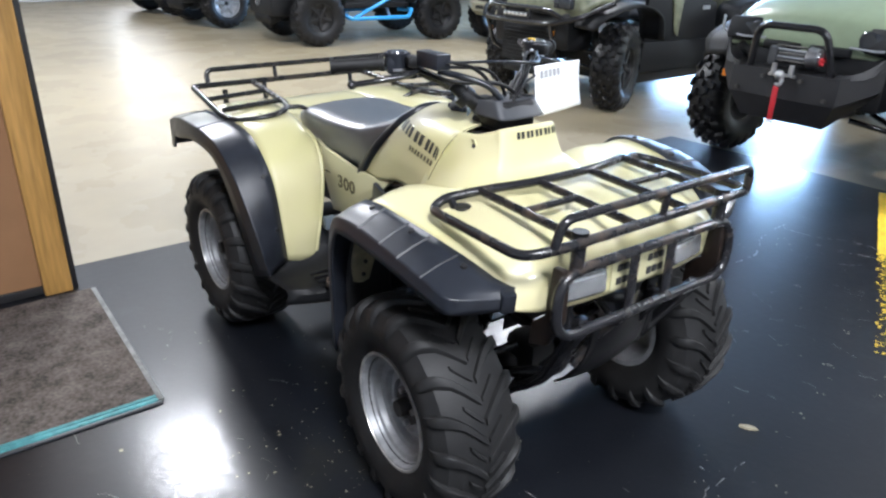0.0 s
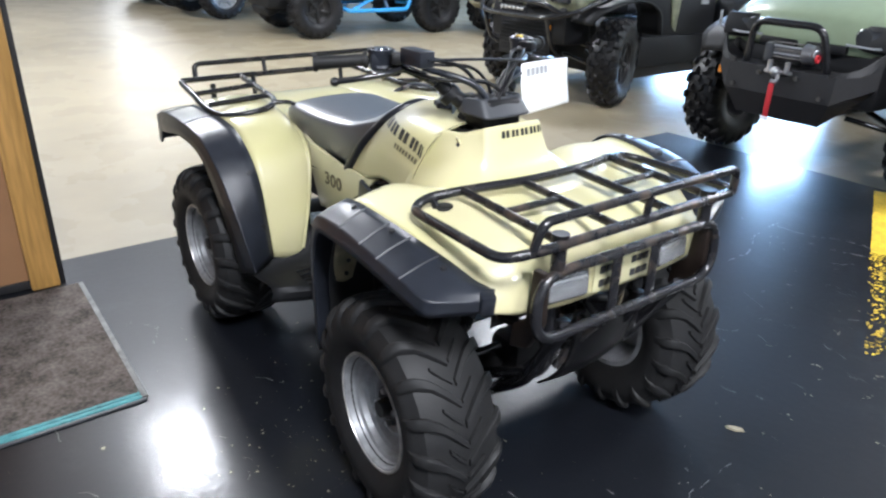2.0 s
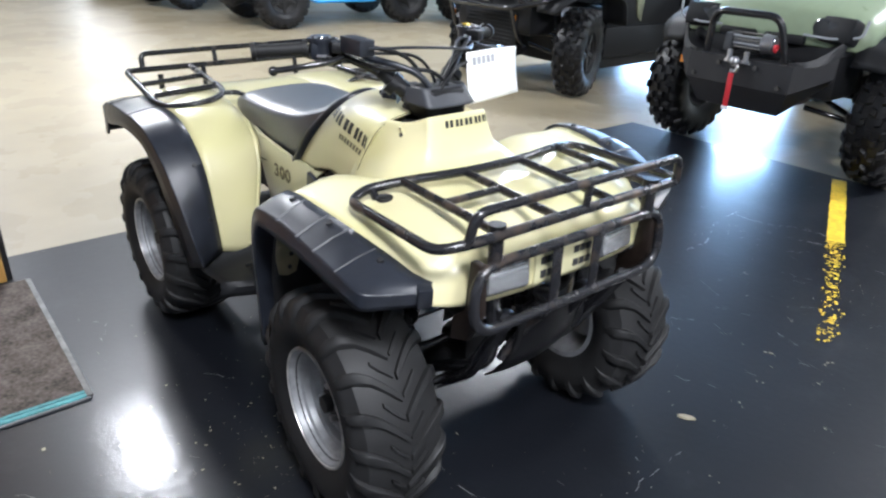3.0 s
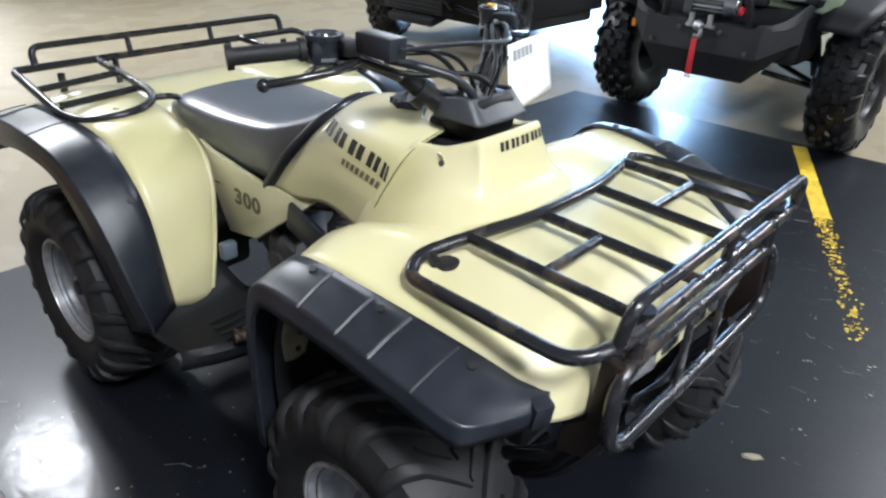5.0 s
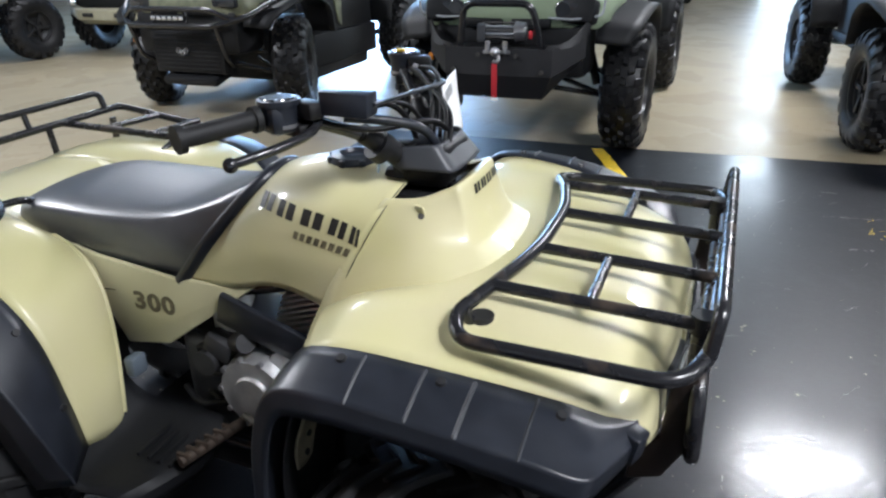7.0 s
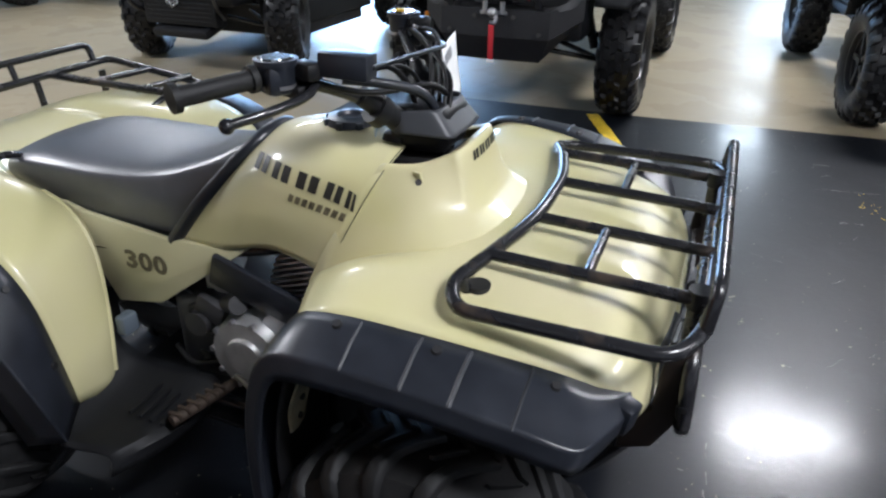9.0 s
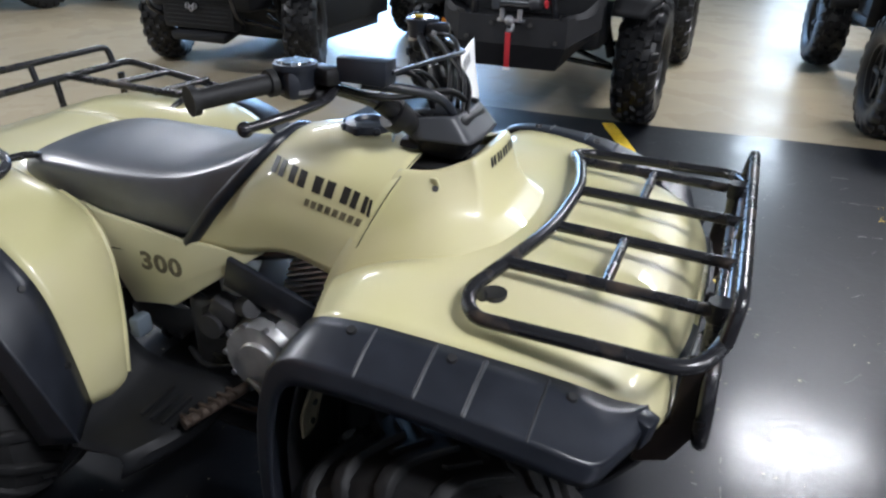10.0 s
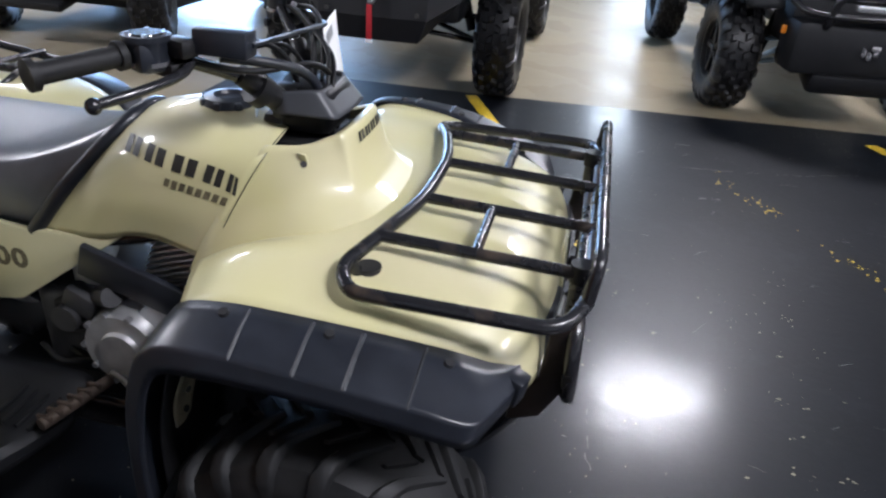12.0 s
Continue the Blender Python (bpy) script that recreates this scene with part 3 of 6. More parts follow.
# floor stripes: solid to begin with, worn to flakes further on
def stripe(x, y, dx, dy, solid, worn, seed):
    rng = random.Random(seed)
    L = math.hypot(dx, dy)
    dx, dy = dx / L, dy / L
    bm = bmesh.new()
    w, n = 0.042, 18
    lo = [bm.verts.new((x + dx * solid * i / n - dy * w + rng.uniform(-.003, .003), y + dy * solid * i / n + dx * w + rng.uniform(-.003, .003), 0.003)) for i in range(n + 1)]
    hi = [bm.verts.new((x + dx * solid * i / n + dy * w + rng.uniform(-.003, .003), y + dy * solid * i / n - dx * w + rng.uniform(-.003, .003), 0.003)) for i in range(n + 1)]
    for i in range(n):
        bm.faces.new((lo[i], lo[i + 1], hi[i + 1], hi[i]))
    for _ in range(int(worn * 250)):
        d = solid + worn * rng.random() ** 1.6
        o = max(-w, min(w, rng.gauss(-0.006, w * 0.5)))
        cx, cy = x + dx * d - dy * o, y + dy * d + dx * o
        r = rng.uniform(0.002, 0.0105)
        k = rng.randint(4, 6)
        a0 = rng.random() * 6
        bm.faces.new([bm.verts.new((cx + r * rng.uniform(.5, 1.3) * math.cos(a0 + q * math.tau / k), cy + r * rng.uniform(.5, 1.3) * math.sin(a0 + q * math.tau / k), 0.003)) for q in range(k)])
    tagged(part("floor_stripe", bm, YELLOW, None, smooth=False), "yellow painted floor stripe, worn to flakes", "floor marking", "floor stripes", "structure")


stripe(0.18, 3.49, 0.44, -1.0, 1.12, 1.1, 1)
stripe(2.73, 3.46, 0.44, -1.0, 0.35, 0.4, 2)


def trail():
    """The last flakes of a stripe that was scraped away."""
    rng = random.Random(8)
    bm = bmesh.new()
    for _ in range(125):
        d = rng.random()
        cx, cy = 1.70 + 0.58 * d + rng.gauss(0, 0.03), 2.55 - 1.05 * d + rng.gauss(0, 0.03)
        if min(abs(d - c) for c in (0.05, 0.22, 0.36, 0.78, 0.93)) > 0.05 and rng.random() < 0.93:
            continue
        r, k, a0 = rng.uniform(0.002, 0.009), rng.randint(4, 6), rng.random() * 6
        bm.faces.new([bm.verts.new((cx + r * rng.uniform(.5, 1.4) * math.cos(a0 + q * math.tau / k), cy + r * rng.uniform(.5, 1.4) * math.sin(a0 + q * math.tau / k), 0.003)) for q in range(k)])
    tagged(part("stripe_flakes", bm, YELLOW, None, smooth=False), "yellow flakes of a scraped floor stripe", "floor marking", kind="stuff")


trail()


def strip(bm, pts, w, rng):
    """A thin broken scratch along pts on the floor."""
    ps = rounded([(x, y, 0) for x, y in pts], 0.08)
    fine = []
    for a, b in zip(ps, ps[1:]):
        n = max(1, int((b - a).length / 0.02))
        fine += [a.lerp(b, i / n) for i in range(n)]
    fine = [p + Vector((rng.gauss(0, 0.004), rng.gauss(0, 0.004), 0)) for p in fine]
    for a, b in zip(fine, fine[1:]):
        if rng.random() < 0.35:
            continue
        d = (b - a).normalized()
        k = Vector((-d.y, d.x, 0)) * w * rng.uniform(0.2, 1.0)
        bm.faces.new([bm.verts.new(q + Vector((0, 0, 0.003))) for q in (a - k, b - k, b + k, a + k)])


def scuffs():
    rng = random.Random(14)
    bm = bmesh.new()
    for pts, w in (([(0.25, 1.73), (0.25, 1.94), (0.15, 2.1), (0.11, 2.31), (0.12, 2.45)], 0.004), ([(0.11, 2.37), (0.31, 2.38), (0.44, 2.5), (0.6, 2.5)], 0.004), ([(0.36, 2.29), (0.51, 2.32), (0.63, 2.39)], 0.005),
                   ([(1.5, 2.62), (1.8, 2.65), (2.17, 2.73), (2.57, 2.89)], 0.004), ([(1.51, 3.0), (1.62, 3.01)], 0.006), ([(1.58, 2.21), (1.7, 2.23)], 0.006), ([(1.09, 0.51), (1.1, 0.37), (1.11, 0.2)], 0.002)):
        strip(bm, pts, w, rng)
    for _ in range(180):
        x, y, a, L = rng.uniform(-0.8, 3.0), rng.uniform(-1.2, 3.3), rng.uniform(-0.5, 0.9), rng.uniform(0.02, 0.16)
        strip(bm, [(x, y), (x + L * math.cos(a), y + L * math.sin(a))], rng.uniform(0.0006, 0.002), rng)
    tagged(part("scuff_marks", bm, SCUFF, None, smooth=False), "pale scratches and scuffs on the black floor", "floor marking", kind="stuff")


scuffs()


def chips():
    rng = random.Random(5)
    bm = bmesh.new()
    for _ in range(620):
        cx, cy = rng.uniform(-0.9, 3.4), rng.uniform(-1.3, 3.4)
        r = 0.0010 + 0.010 * rng.random() ** 9
        a0, st = rng.random() * 6, rng.uniform(0.15, 0.7)
        k = rng.randint(4, 6)
        bm.faces.new([bm.verts.new((cx + r * math.cos(a0 + q * math.tau / k) * rng.uniform(.6, 1.3), cy + r * st * math.sin(a0 + q * math.tau / k) * rng.uniform(.6, 1.3), 0.003)) for q in range(k)])
    for bx, by in ((0.56, 1.74), (0.88, 1.51), (0.81, 1.19), (0.98, 1.2), (1.06, 1.01), (1.07, 0.82), (1.02, 0.39), (1.21, 0.44), (1.17, 1.16), (1.76, 0.82), (1.68, 0.67), (1.75, 0.66), (1.7, 0.5), (1.65, 0.37), (1.7, 0.35), (1.74, 0.27), (1.8, 0.37), (1.14, 1.31), (1.8, 1.18)):
        for _ in range(rng.randint(2, 4)):
            cx, cy, r = bx + rng.gauss(0, 0.014), by + rng.gauss(0, 0.010), rng.uniform(0.002, 0.0075)
            a0, st, k = rng.random() * 6, rng.uniform(0.25, 0.8), rng.randint(4, 6)
            bm.faces.new([bm.verts.new((cx + r * math.cos(a0 + q * math.tau / k) * rng.uniform(.6, 1.3), cy + r * st * math.sin(a0 + q * math.tau / k) * rng.uniform(.6, 1.3), 0.003)) for q in range(k)])
    for _ in range(120):
        cx, cy = rng.gauss(0.42, 0.28), rng.gauss(-0.66, 0.16)
        r = 0.001 + 0.004 * rng.random() ** 3
        a0, k = rng.random() * 6, rng.randint(4, 6)
        bm.faces.new([bm.verts.new((cx + r * math.cos(a0 + q * math.tau / k) * rng.uniform(.6, 1.3), cy + r * math.sin(a0 + q * math.tau / k) * rng.uniform(.6, 1.3), 0.003)) for q in range(k)])
    tagged(part("paint_chips", bm, CHIP, None, smooth=False), "small pale paint chips scattered on the black floor", "debris", kind="stuff")
    bm = bmesh.new()
    pts = [(-0.028, -0.006), (0.0, -0.012), (0.03, -0.004), (0.024, 0.008), (-0.005, 0.012), (-0.03, 0.006)]
    f = [bm.verts.new((a, b, 0)) for a, b in pts]
    g = [bm.verts.new((a * 0.8, b * 0.8, 0.006)) for a, b in pts]
    bm.faces.new(f)
    bm.faces.new(g)
    for i in range(6):
        bm.faces.new((f[i], f[(i + 1) % 6], g[(i + 1) % 6], g[i]))
    o = part("paper_scrap", bm, CHIP)
    o.matrix_basis = pose(1.01, 0.62, 0.001, 0, 0, 35)
    tagged(o, "small pale scrap lying on the black floor", "debris")


chips()

# ---- the quad bike ----
QUAD = thing("quad_bike", "cream quad bike with black flares and racks on black floor", "quad bike", pose(0, 0, 0))

def ease(v, a, b):
    v = min(max((v - a) / (b - a), 0.0), 1.0)
    return v * v * (3 - 2 * v)


def spread(x, y, z):
    """The bike's far half is knocked outwards and up behind the front wheel, and its tail leans to that side."""
    k = ease(y, 0.16, 0.50)
    front = ease(x, 0.30, 0.42) * (1 - ease(x, 0.62, 0.90)) * k
    tail = (1 - ease(x, -0.40, 0.15)) * ease(y, -0.16, 0.45)
    rim = ease(x, 0.30, 0.42) * ease(y, 0.37, 0.50)
    return x, y + 0.055 * front + 0.02 * rim + 0.13 * tail, z + 0.022 * front + 0.026 * rim


def seat_lean(x, y, z):
    k = 1 - ease(x, -0.15, 0.10)
    return x, y + 0.075 * k * ease(y, -0.14, 0.16), z + 0.006 * k * ease(y, -0.12, 0.05)


def warp(bm, f):
    for v in bm.verts:
        v.co = f(*v.co)


# front fender
FEND = Patch([
    [(0.40, 0, 0.79), (0.38, 0.12, 0.77), (0.33, 0.19, 0.735), (0.36, 0.30, 0.785), (0.405, 0.43, 0.785)],
    [(0.48, 0, 0.83), (0.47, 0.12, 0.825), (0.45, 0.20, 0.80), (0.455, 0.30, 0.832), (0.475, 0.435, 0.812)],
    [(0.62, 0, 0.84), (0.62, 0.12, 0.84), (0.62, 0.20, 0.838), (0.62, 0.30, 0.838), (0.62, 0.425, 0.805)],
    [(0.80, 0, 0.83), (0.80, 0.12, 0.83), (0.80, 0.20, 0.828), (0.80, 0.30, 0.822), (0.79, 0.40, 0.778)],
    [(0.90, 0, 0.81), (0.90, 0.12, 0.81), (0.895, 0.20, 0.808), (0.885, 0.30, 0.795), (0.87, 0.38, 0.750)],
    [(0.95, 0, 0.765), (0.95, 0.12, 0.765), (0.945, 0.20, 0.76), (0.93, 0.30, 0.745), (0.905, 0.368, 0.725)],
    [(0.955, 0, 0.67), (0.955, 0.12, 0.67), (0.952, 0.20, 0.672), (0.94, 0.30, 0.678), (0.915, 0.372, 0.69)],
], mirror=True)
bm = bmesh.new()
FEND.add(bm, 36, 40)
warp(bm, spread)
thick(part("front_fender", bm, CREAM, QUAD, "cream plastic front fender"), 0.006)

# nose cowl round the steering stem
COWL = Patch([
    [(0.70, 0, 0.80), (0.69, 0.12, 0.80), (0.64, 0.20, 0.80), (0.52, 0.25, 0.78), (0.270, 0.182, 0.690)],
    [(0.625, 0, 0.846), (0.615, 0.105, 0.846), (0.585, 0.158, 0.845), (0.495, 0.198, 0.835), (0.305, 0.183, 0.760)],
    [(0.588, 0, 0.872), (0.582, 0.096, 0.872), (0.558, 0.128, 0.876), (0.48, 0.165, 0.872), (0.345, 0.177, 0.825)],
    [(0.568, 0, 0.922), (0.562, 0.090, 0.922), (0.542, 0.110, 0.922), (0.475, 0.140, 0.915), (0.390, 0.158, 0.895)],
    [(0.555, 0, 0.968), (0.549, 0.085, 0.967), (0.525, 0.102, 0.958), (0.48, 0.122, 0.945), (0.415, 0.141, 0.940)],
    [(0.535, 0, 0.965), (0.53, 0.075, 0.962), (0.51, 0.09, 0.953), (0.475, 0.108, 0.940), (0.415, 0.115, 0.936)],
], mirror=True)
bm = bmesh.new()
COWL.add(bm, 24, 44)
thick(part("nose_cowl", bm, CREAM, QUAD, "cream plastic nose cowl"), 0.004)

# tank cover
TANK = Patch([
    [(0.10, 0, 0.93), (0.072, 0.085, 0.888), (-0.012, 0.128, 0.79), (-0.088, 0.138, 0.695)],
    [(0.16, 0, 0.958), (0.145, 0.115, 0.912), (0.085, 0.152, 0.81), (0.045, 0.155, 0.705)],
    [(0.26, 0, 0.97), (0.25, 0.14, 0.925), (0.20, 0.168, 0.825), (0.175, 0.165, 0.735)],
    [(0.43, 0, 0.958), (0.425, 0.142, 0.932), (0.37, 0.178, 0.83), (0.312, 0.184, 0.716)],
], mirror=True)
bm = bmesh.new()
TANK.add(bm, 26, 40)
thick(part("tank_cover", bm, CREAM, QUAD, "cream plastic tank cover with dark lettering bars"), 0.004)


def quad3(a, b, c, t, m=0.47):
    """The parabola through a, b at m, and c."""
    return a * (t - m) * (t - 1) / m + b * t * (t - 1) / (m * (m - 1)) + c * t * (t - m) / (1 - m)


def printed(surface, place, flip, material, label, off=0.0012):
    """One printed bar on a surface; place gives u and v from 0..1 along and down the bar."""
    bm = bmesh.new()
    g = []
    for i in range(5):
        row = []
        for j in range(4):
            u, v = place(i / 4, j / 3)
            c, n = surface.at(u, v), surface.normal(u, v)
            n = n if n[2] + abs(n[1]) * 0.3 > 0 and n[2] > 0 else -n
            q = (c + n * off) * np.array((1, -1 if flip else 1, 1))
            row.append(bm.verts.new(q))
        g.append(row)
    for i in range(4):
        for j in range(3):
            bm.faces.new((g[i][j], g[i + 1][j], g[i + 1][j + 1], g[i][j + 1]))
    return part("lettering_bar", bm, material, QUAD, label)


for flip in (False, True):
    for k in range(10):
        def big(s, t, k=k):
            a = (k // 2 + (0.08, 0.50)[k % 2] + 0.30 * s) / 5
            u = quad3(0.25, 0.735, 0.965, a) * (1 - t) + quad3(0.32, 0.752, 0.992, a) * t
            v = quad3(0.352, 0.297, 0.250, a) * (1 - t) + quad3(0.296, 0.248, 0.200, a) * t
            return u, v
        printed(TANK, big, flip, PRINT, "dark printed bar")
    for k in range(8):
        def small(s, t, k=k):
            a = (k + 0.1 + 0.7 * s) / 8
            return (0.70 + 0.27 * a) * (1 - t) + (0.705 + 0.265 * a) * t, (0.231 - 0.036 * a) * (1 - t) + (0.208 - 0.036 * a) * t
        printed(TANK, small, flip, PRINT_FADED, "faded brown printed bar")
for k in range(10):
    def front(s, t, k=k):
        return 0.735 - 0.07 * t, 0.432 + 0.042 * (k // 2 + (0.08, 0.52)[k % 2] + 0.30 * s)
    printed(COWL, front, False, PRINT, "dark printed bar")

# dark seams along the tank cover's edges, and the tab that pins it to the cowl
for flip in (1, -1):
    bm = bmesh.new()
    tube(bm, [(TANK.at(0.998, v) + TANK.normal(0.99, v) * 0.0005) * np.array((1, flip, 1)) for v in np.linspace(0.0, 0.42, 20)], 0.0011, seg=6)
    part("seam", bm, DARK, QUAD, "dark seam")
    bm = bmesh.new()
    box(bm, (0.487, flip * 0.131, 0.922), (0.018, 0.004, 0.032), 0.0018, pose(0, 0, 0, flip * -20, 0, flip * 15))
    tab = part("cowl_tab", bm, CREAM_PALE, QUAD, "small cream tab")
    bm = bmesh.new()
    cyl(bm, (0.487, flip * 0.130, 0.916), (0.489, flip * 0.137, 0.918), 0.006, seg=10)
    part("screw", bm, DARK_STEEL, tab)

# fuel cap
bm = bmesh.new()
lathe(bm, [(0.0, 0), (0.050, 0), (0.053, 0.008), (0.048, 0.020), (0.030, 0.024), (0.026, 0.016), (0.0, 0.016)], 28)
o = part("fuel_cap", bm, BLACK_PLASTIC, QUAD, "black fuel cap")
o.matrix_basis = pose(0.285, 0, 0.958, 90, 0, 0)
for k in range(8):
    a = k * math.tau / 8
    bm = bmesh.new()
    box(bm, (0.285 + 0.051 * math.cos(a), 0.051 * math.sin(a), 0.969), (0.010, 0.014, 0.016), 0.003, pose(0, 0, 0, 0, 0, math.degrees(a)))
    part("cap_lug", bm, BLACK_PLASTIC, o).matrix_parent_inverse = o.matrix_basis.inverted()

# seat
SEAT = Patch([
    [(-0.615, 0, 0.790), (-0.612, 0.06, 0.788), (-0.605, 0.095, 0.778), (-0.60, 0.104, 0.768), (-0.595, 0.108, 0.755), (-0.585, 0.102, 0.735)],
    [(-0.585, 0, 0.818), (-0.582, 0.08, 0.815), (-0.575, 0.118, 0.803), (-0.57, 0.128, 0.790), (-0.565, 0.130, 0.765), (-0.555, 0.118, 0.725)],
    [(-0.48, 0, 0.838), (-0.48, 0.09, 0.835), (-0.48, 0.132, 0.822), (-0.48, 0.143, 0.806), (-0.475, 0.143, 0.765), (-0.465, 0.128, 0.71)],
    [(-0.30, 0, 0.840), (-0.30, 0.09, 0.837), (-0.30, 0.134, 0.824), (-0.30, 0.146, 0.806), (-0.295, 0.145, 0.76), (-0.285, 0.130, 0.70)],
    [(-0.13, 0, 0.848), (-0.135, 0.08, 0.845), (-0.14, 0.118, 0.832), (-0.14, 0.130, 0.814), (-0.13, 0.134, 0.76), (-0.115, 0.126, 0.688)],
    [(-0.01, 0, 0.880), (-0.02, 0.068, 0.876), (-0.03, 0.100, 0.862), (-0.04, 0.112, 0.842), (-0.065, 0.126, 0.775), (-0.10, 0.127, 0.688)],
    [(0.095, 0, 0.935), (0.09, 0.06, 0.925), (0.07, 0.082, 0.898), (0.045, 0.095, 0.868), (-0.02, 0.122, 0.785), (-0.095, 0.128, 0.688)],
], mirror=True)
bm = bmesh.new()
SEAT.add(bm, 36, 36)
warp(bm, seat_lean)
thick(part("seat", bm, VINYL, QUAD, "black vinyl seat"), 0.01)
bm = bmesh.new()
tube(bm, [(-0.095, -0.14, 0.692), (-0.01, -0.135, 0.795), (0.075, -0.095, 0.892), (0.105, -0.05, 0.928), (0.11, 0, 0.938), (0.105, 0.05, 0.928), (0.075, 0.095, 0.892), (-0.01, 0.135, 0.795), (-0.095, 0.14, 0.692)], 0.016, 0.05)
part("seat_trim", bm, BLACK_PLASTIC, QUAD, "black rubber trim")

# side panels
for s in (-1, 1):
    bm = bmesh.new()
    prism(bm, [(-0.40, 0.742), (-0.335, 0.725), (-0.11, 0.70), (0.06, 0.705), (0.112, 0.716), (-0.155, 0.522), (-0.285, 0.500), (-0.315, 0.56)], s * 0.138, s * 0.155, 0.006)
    part("side_panel", bm, CREAM_PALE, QUAD, "cream side panel")
    cu = bpy.data.curves.new("model_number", "FONT")
    cu.body, cu.size, cu.extrude, cu.align_x = "300", 0.066, 0.0006, "CENTER"
    cu.offset = 0.0022
    cu.space_character = 1.1
    cu.materials.append(PRINT_FADED)
    o = new("model_number", cu)
    o.parent = QUAD
    o.matrix_basis = pose(-0.176, s * 0.156, 0.607, 90, 0, 0 if s < 0 else 180) @ Matrix.Diagonal((1.12, 0.92, 1, 1))
    tagged(o, "faded brown number 300")

# rear fender
DECK = Patch([
    [(-0.46, 0, 0.70), (-0.46, 0.08, 0.70), (-0.46, 0.16, 0.745)],
    [(-0.62, 0, 0.78), (-0.62, 0.08, 0.782), (-0.62, 0.16, 0.80)],
    [(-0.80, 0, 0.80), (-0.80, 0.08, 0.80), (-0.80, 0.16, 0.804)],
    [(-0.94, 0, 0.775), (-0.94, 0.08, 0.775), (-0.94, 0.16, 0.772)],
    [(-0.965, 0, 0.69), (-0.965, 0.08, 0.69), (-0.965, 0.16, 0.69)],
], mirror=True)
SIDE = Patch([
    [(-0.235, 0.25, 0.352), (-0.225, 0.28, 0.353), (-0.225, 0.32, 0.36), (-0.228, 0.368, 0.372)],
    [(-0.262, 0.205, 0.52), (-0.245, 0.24, 0.52), (-0.24, 0.30, 0.515), (-0.24, 0.376, 0.50)],
    [(-0.295, 0.175, 0.655), (-0.275, 0.22, 0.66), (-0.27, 0.30, 0.655), (-0.265, 0.382, 0.632)],
    [(-0.36, 0.158, 0.735), (-0.34, 0.215, 0.748), (-0.335, 0.30, 0.742), (-0.325, 0.385, 0.718)],
    [(-0.46, 0.156, 0.765), (-0.45, 0.21, 0.802), (-0.44, 0.30, 0.802), (-0.435, 0.390, 0.785)],
    [(-0.62, 0.156, 0.80), (-0.62, 0.21, 0.822), (-0.62, 0.30, 0.82), (-0.62, 0.400, 0.803)],
    [(-0.80, 0.156, 0.804), (-0.80, 0.21, 0.815), (-0.80, 0.30, 0.811), (-0.80, 0.400, 0.793)],
    [(-0.94, 0.156, 0.772), (-0.94, 0.21, 0.775), (-0.935, 0.30, 0.772), (-0.93, 0.400, 0.756)],
    [(-0.965, 0.156, 0.69), (-0.965, 0.21, 0.69), (-0.96, 0.30, 0.69), (-0.945, 0.400, 0.68)],
])
bm = bmesh.new()
DECK.add(bm, 20, 14)
SIDE.add(bm, 44, 12)
SIDE.add(bm, 44, 12, flip=True)
warp(bm, spread)
bmesh.ops.recalc_face_normals(bm, faces=bm.faces)
thick(part("rear_fender", bm, CREAM, QUAD, "cream plastic rear fender"), 0.005)


# flares
def flare(net, name, label, ribs, bolts, nu=44):
    """A flare with a flat top, a creased edge and a turned-down lip; net rows give the inner edge, the crease and the lip."""
    rows = []
    for a, b, c in net:
        a, b, c = (np.array(q, float) for q in (a, b, c))
        n1, n2 = (a - b) / np.linalg.norm(a - b), (c - b) / np.linalg.norm(c - b)
        rows.append([a, a * 0.5 + b * 0.5 + np.array((0, 0, 0.003)), b + n1 * 0.010, b + n1 * 0.004, b + (n1 + n2) * 0.0013, b + n2 * 0.004, b + n2 * 0.010, c])
    P = Patch(rows, creased=True)
    for flip in (True, False):
        bm = bmesh.new()
        P.add(bm, nu, 14, flip=flip)
        warp(bm, spread)
        f = thick(part(name, bm, BLACK_PLASTIC, QUAD, label), 0.006)
        for u in ribs:
            bm = bmesh.new()
            w = 0.0018
            lo = [bm.verts.new((P.at(u - w, v) + 0) * np.array((1, -1 if flip else 1, 1))) for v in np.linspace(0.02, 0.62, 15)]
            hi = [bm.verts.new((P.at(u + w, v) + 0) * np.array((1, -1 if flip else 1, 1))) for v in np.linspace(0.02, 0.62, 15)]
            top = []
            for v in np.linspace(0.02, 0.62, 15):
                n = P.normal(u, v)
                n = n if n[2] > 0 else -n
                top.append(bm.verts.new((P.at(u, v) + n * 0.0026) * np.array((1, -1 if flip else 1, 1))))
            for q in range(14):
                bm.faces.new((lo[q], lo[q + 1], top[q + 1], top[q]))
                bm.faces.new((top[q], top[q + 1], hi[q + 1], hi[q]))
            warp(bm, spread)
            part("rib", bm, WORN_EDGE, f, "scuffed moulded rib")
        for u in bolts:
            c, n = P.at(u, 0.065), P.normal(u, 0.065)
            n = n if n[2] > 0 else -n
            k = np.array((1, -1 if flip else 1, 1))
            bm = bmesh.new()
            cyl(bm, (c - n * 0.004) * k, (c + n * 0.005) * k, 0.009, 0.007, 14)
            warp(bm, spread)
            part("bolt", bm, DARK, f, "black plastic rivet")


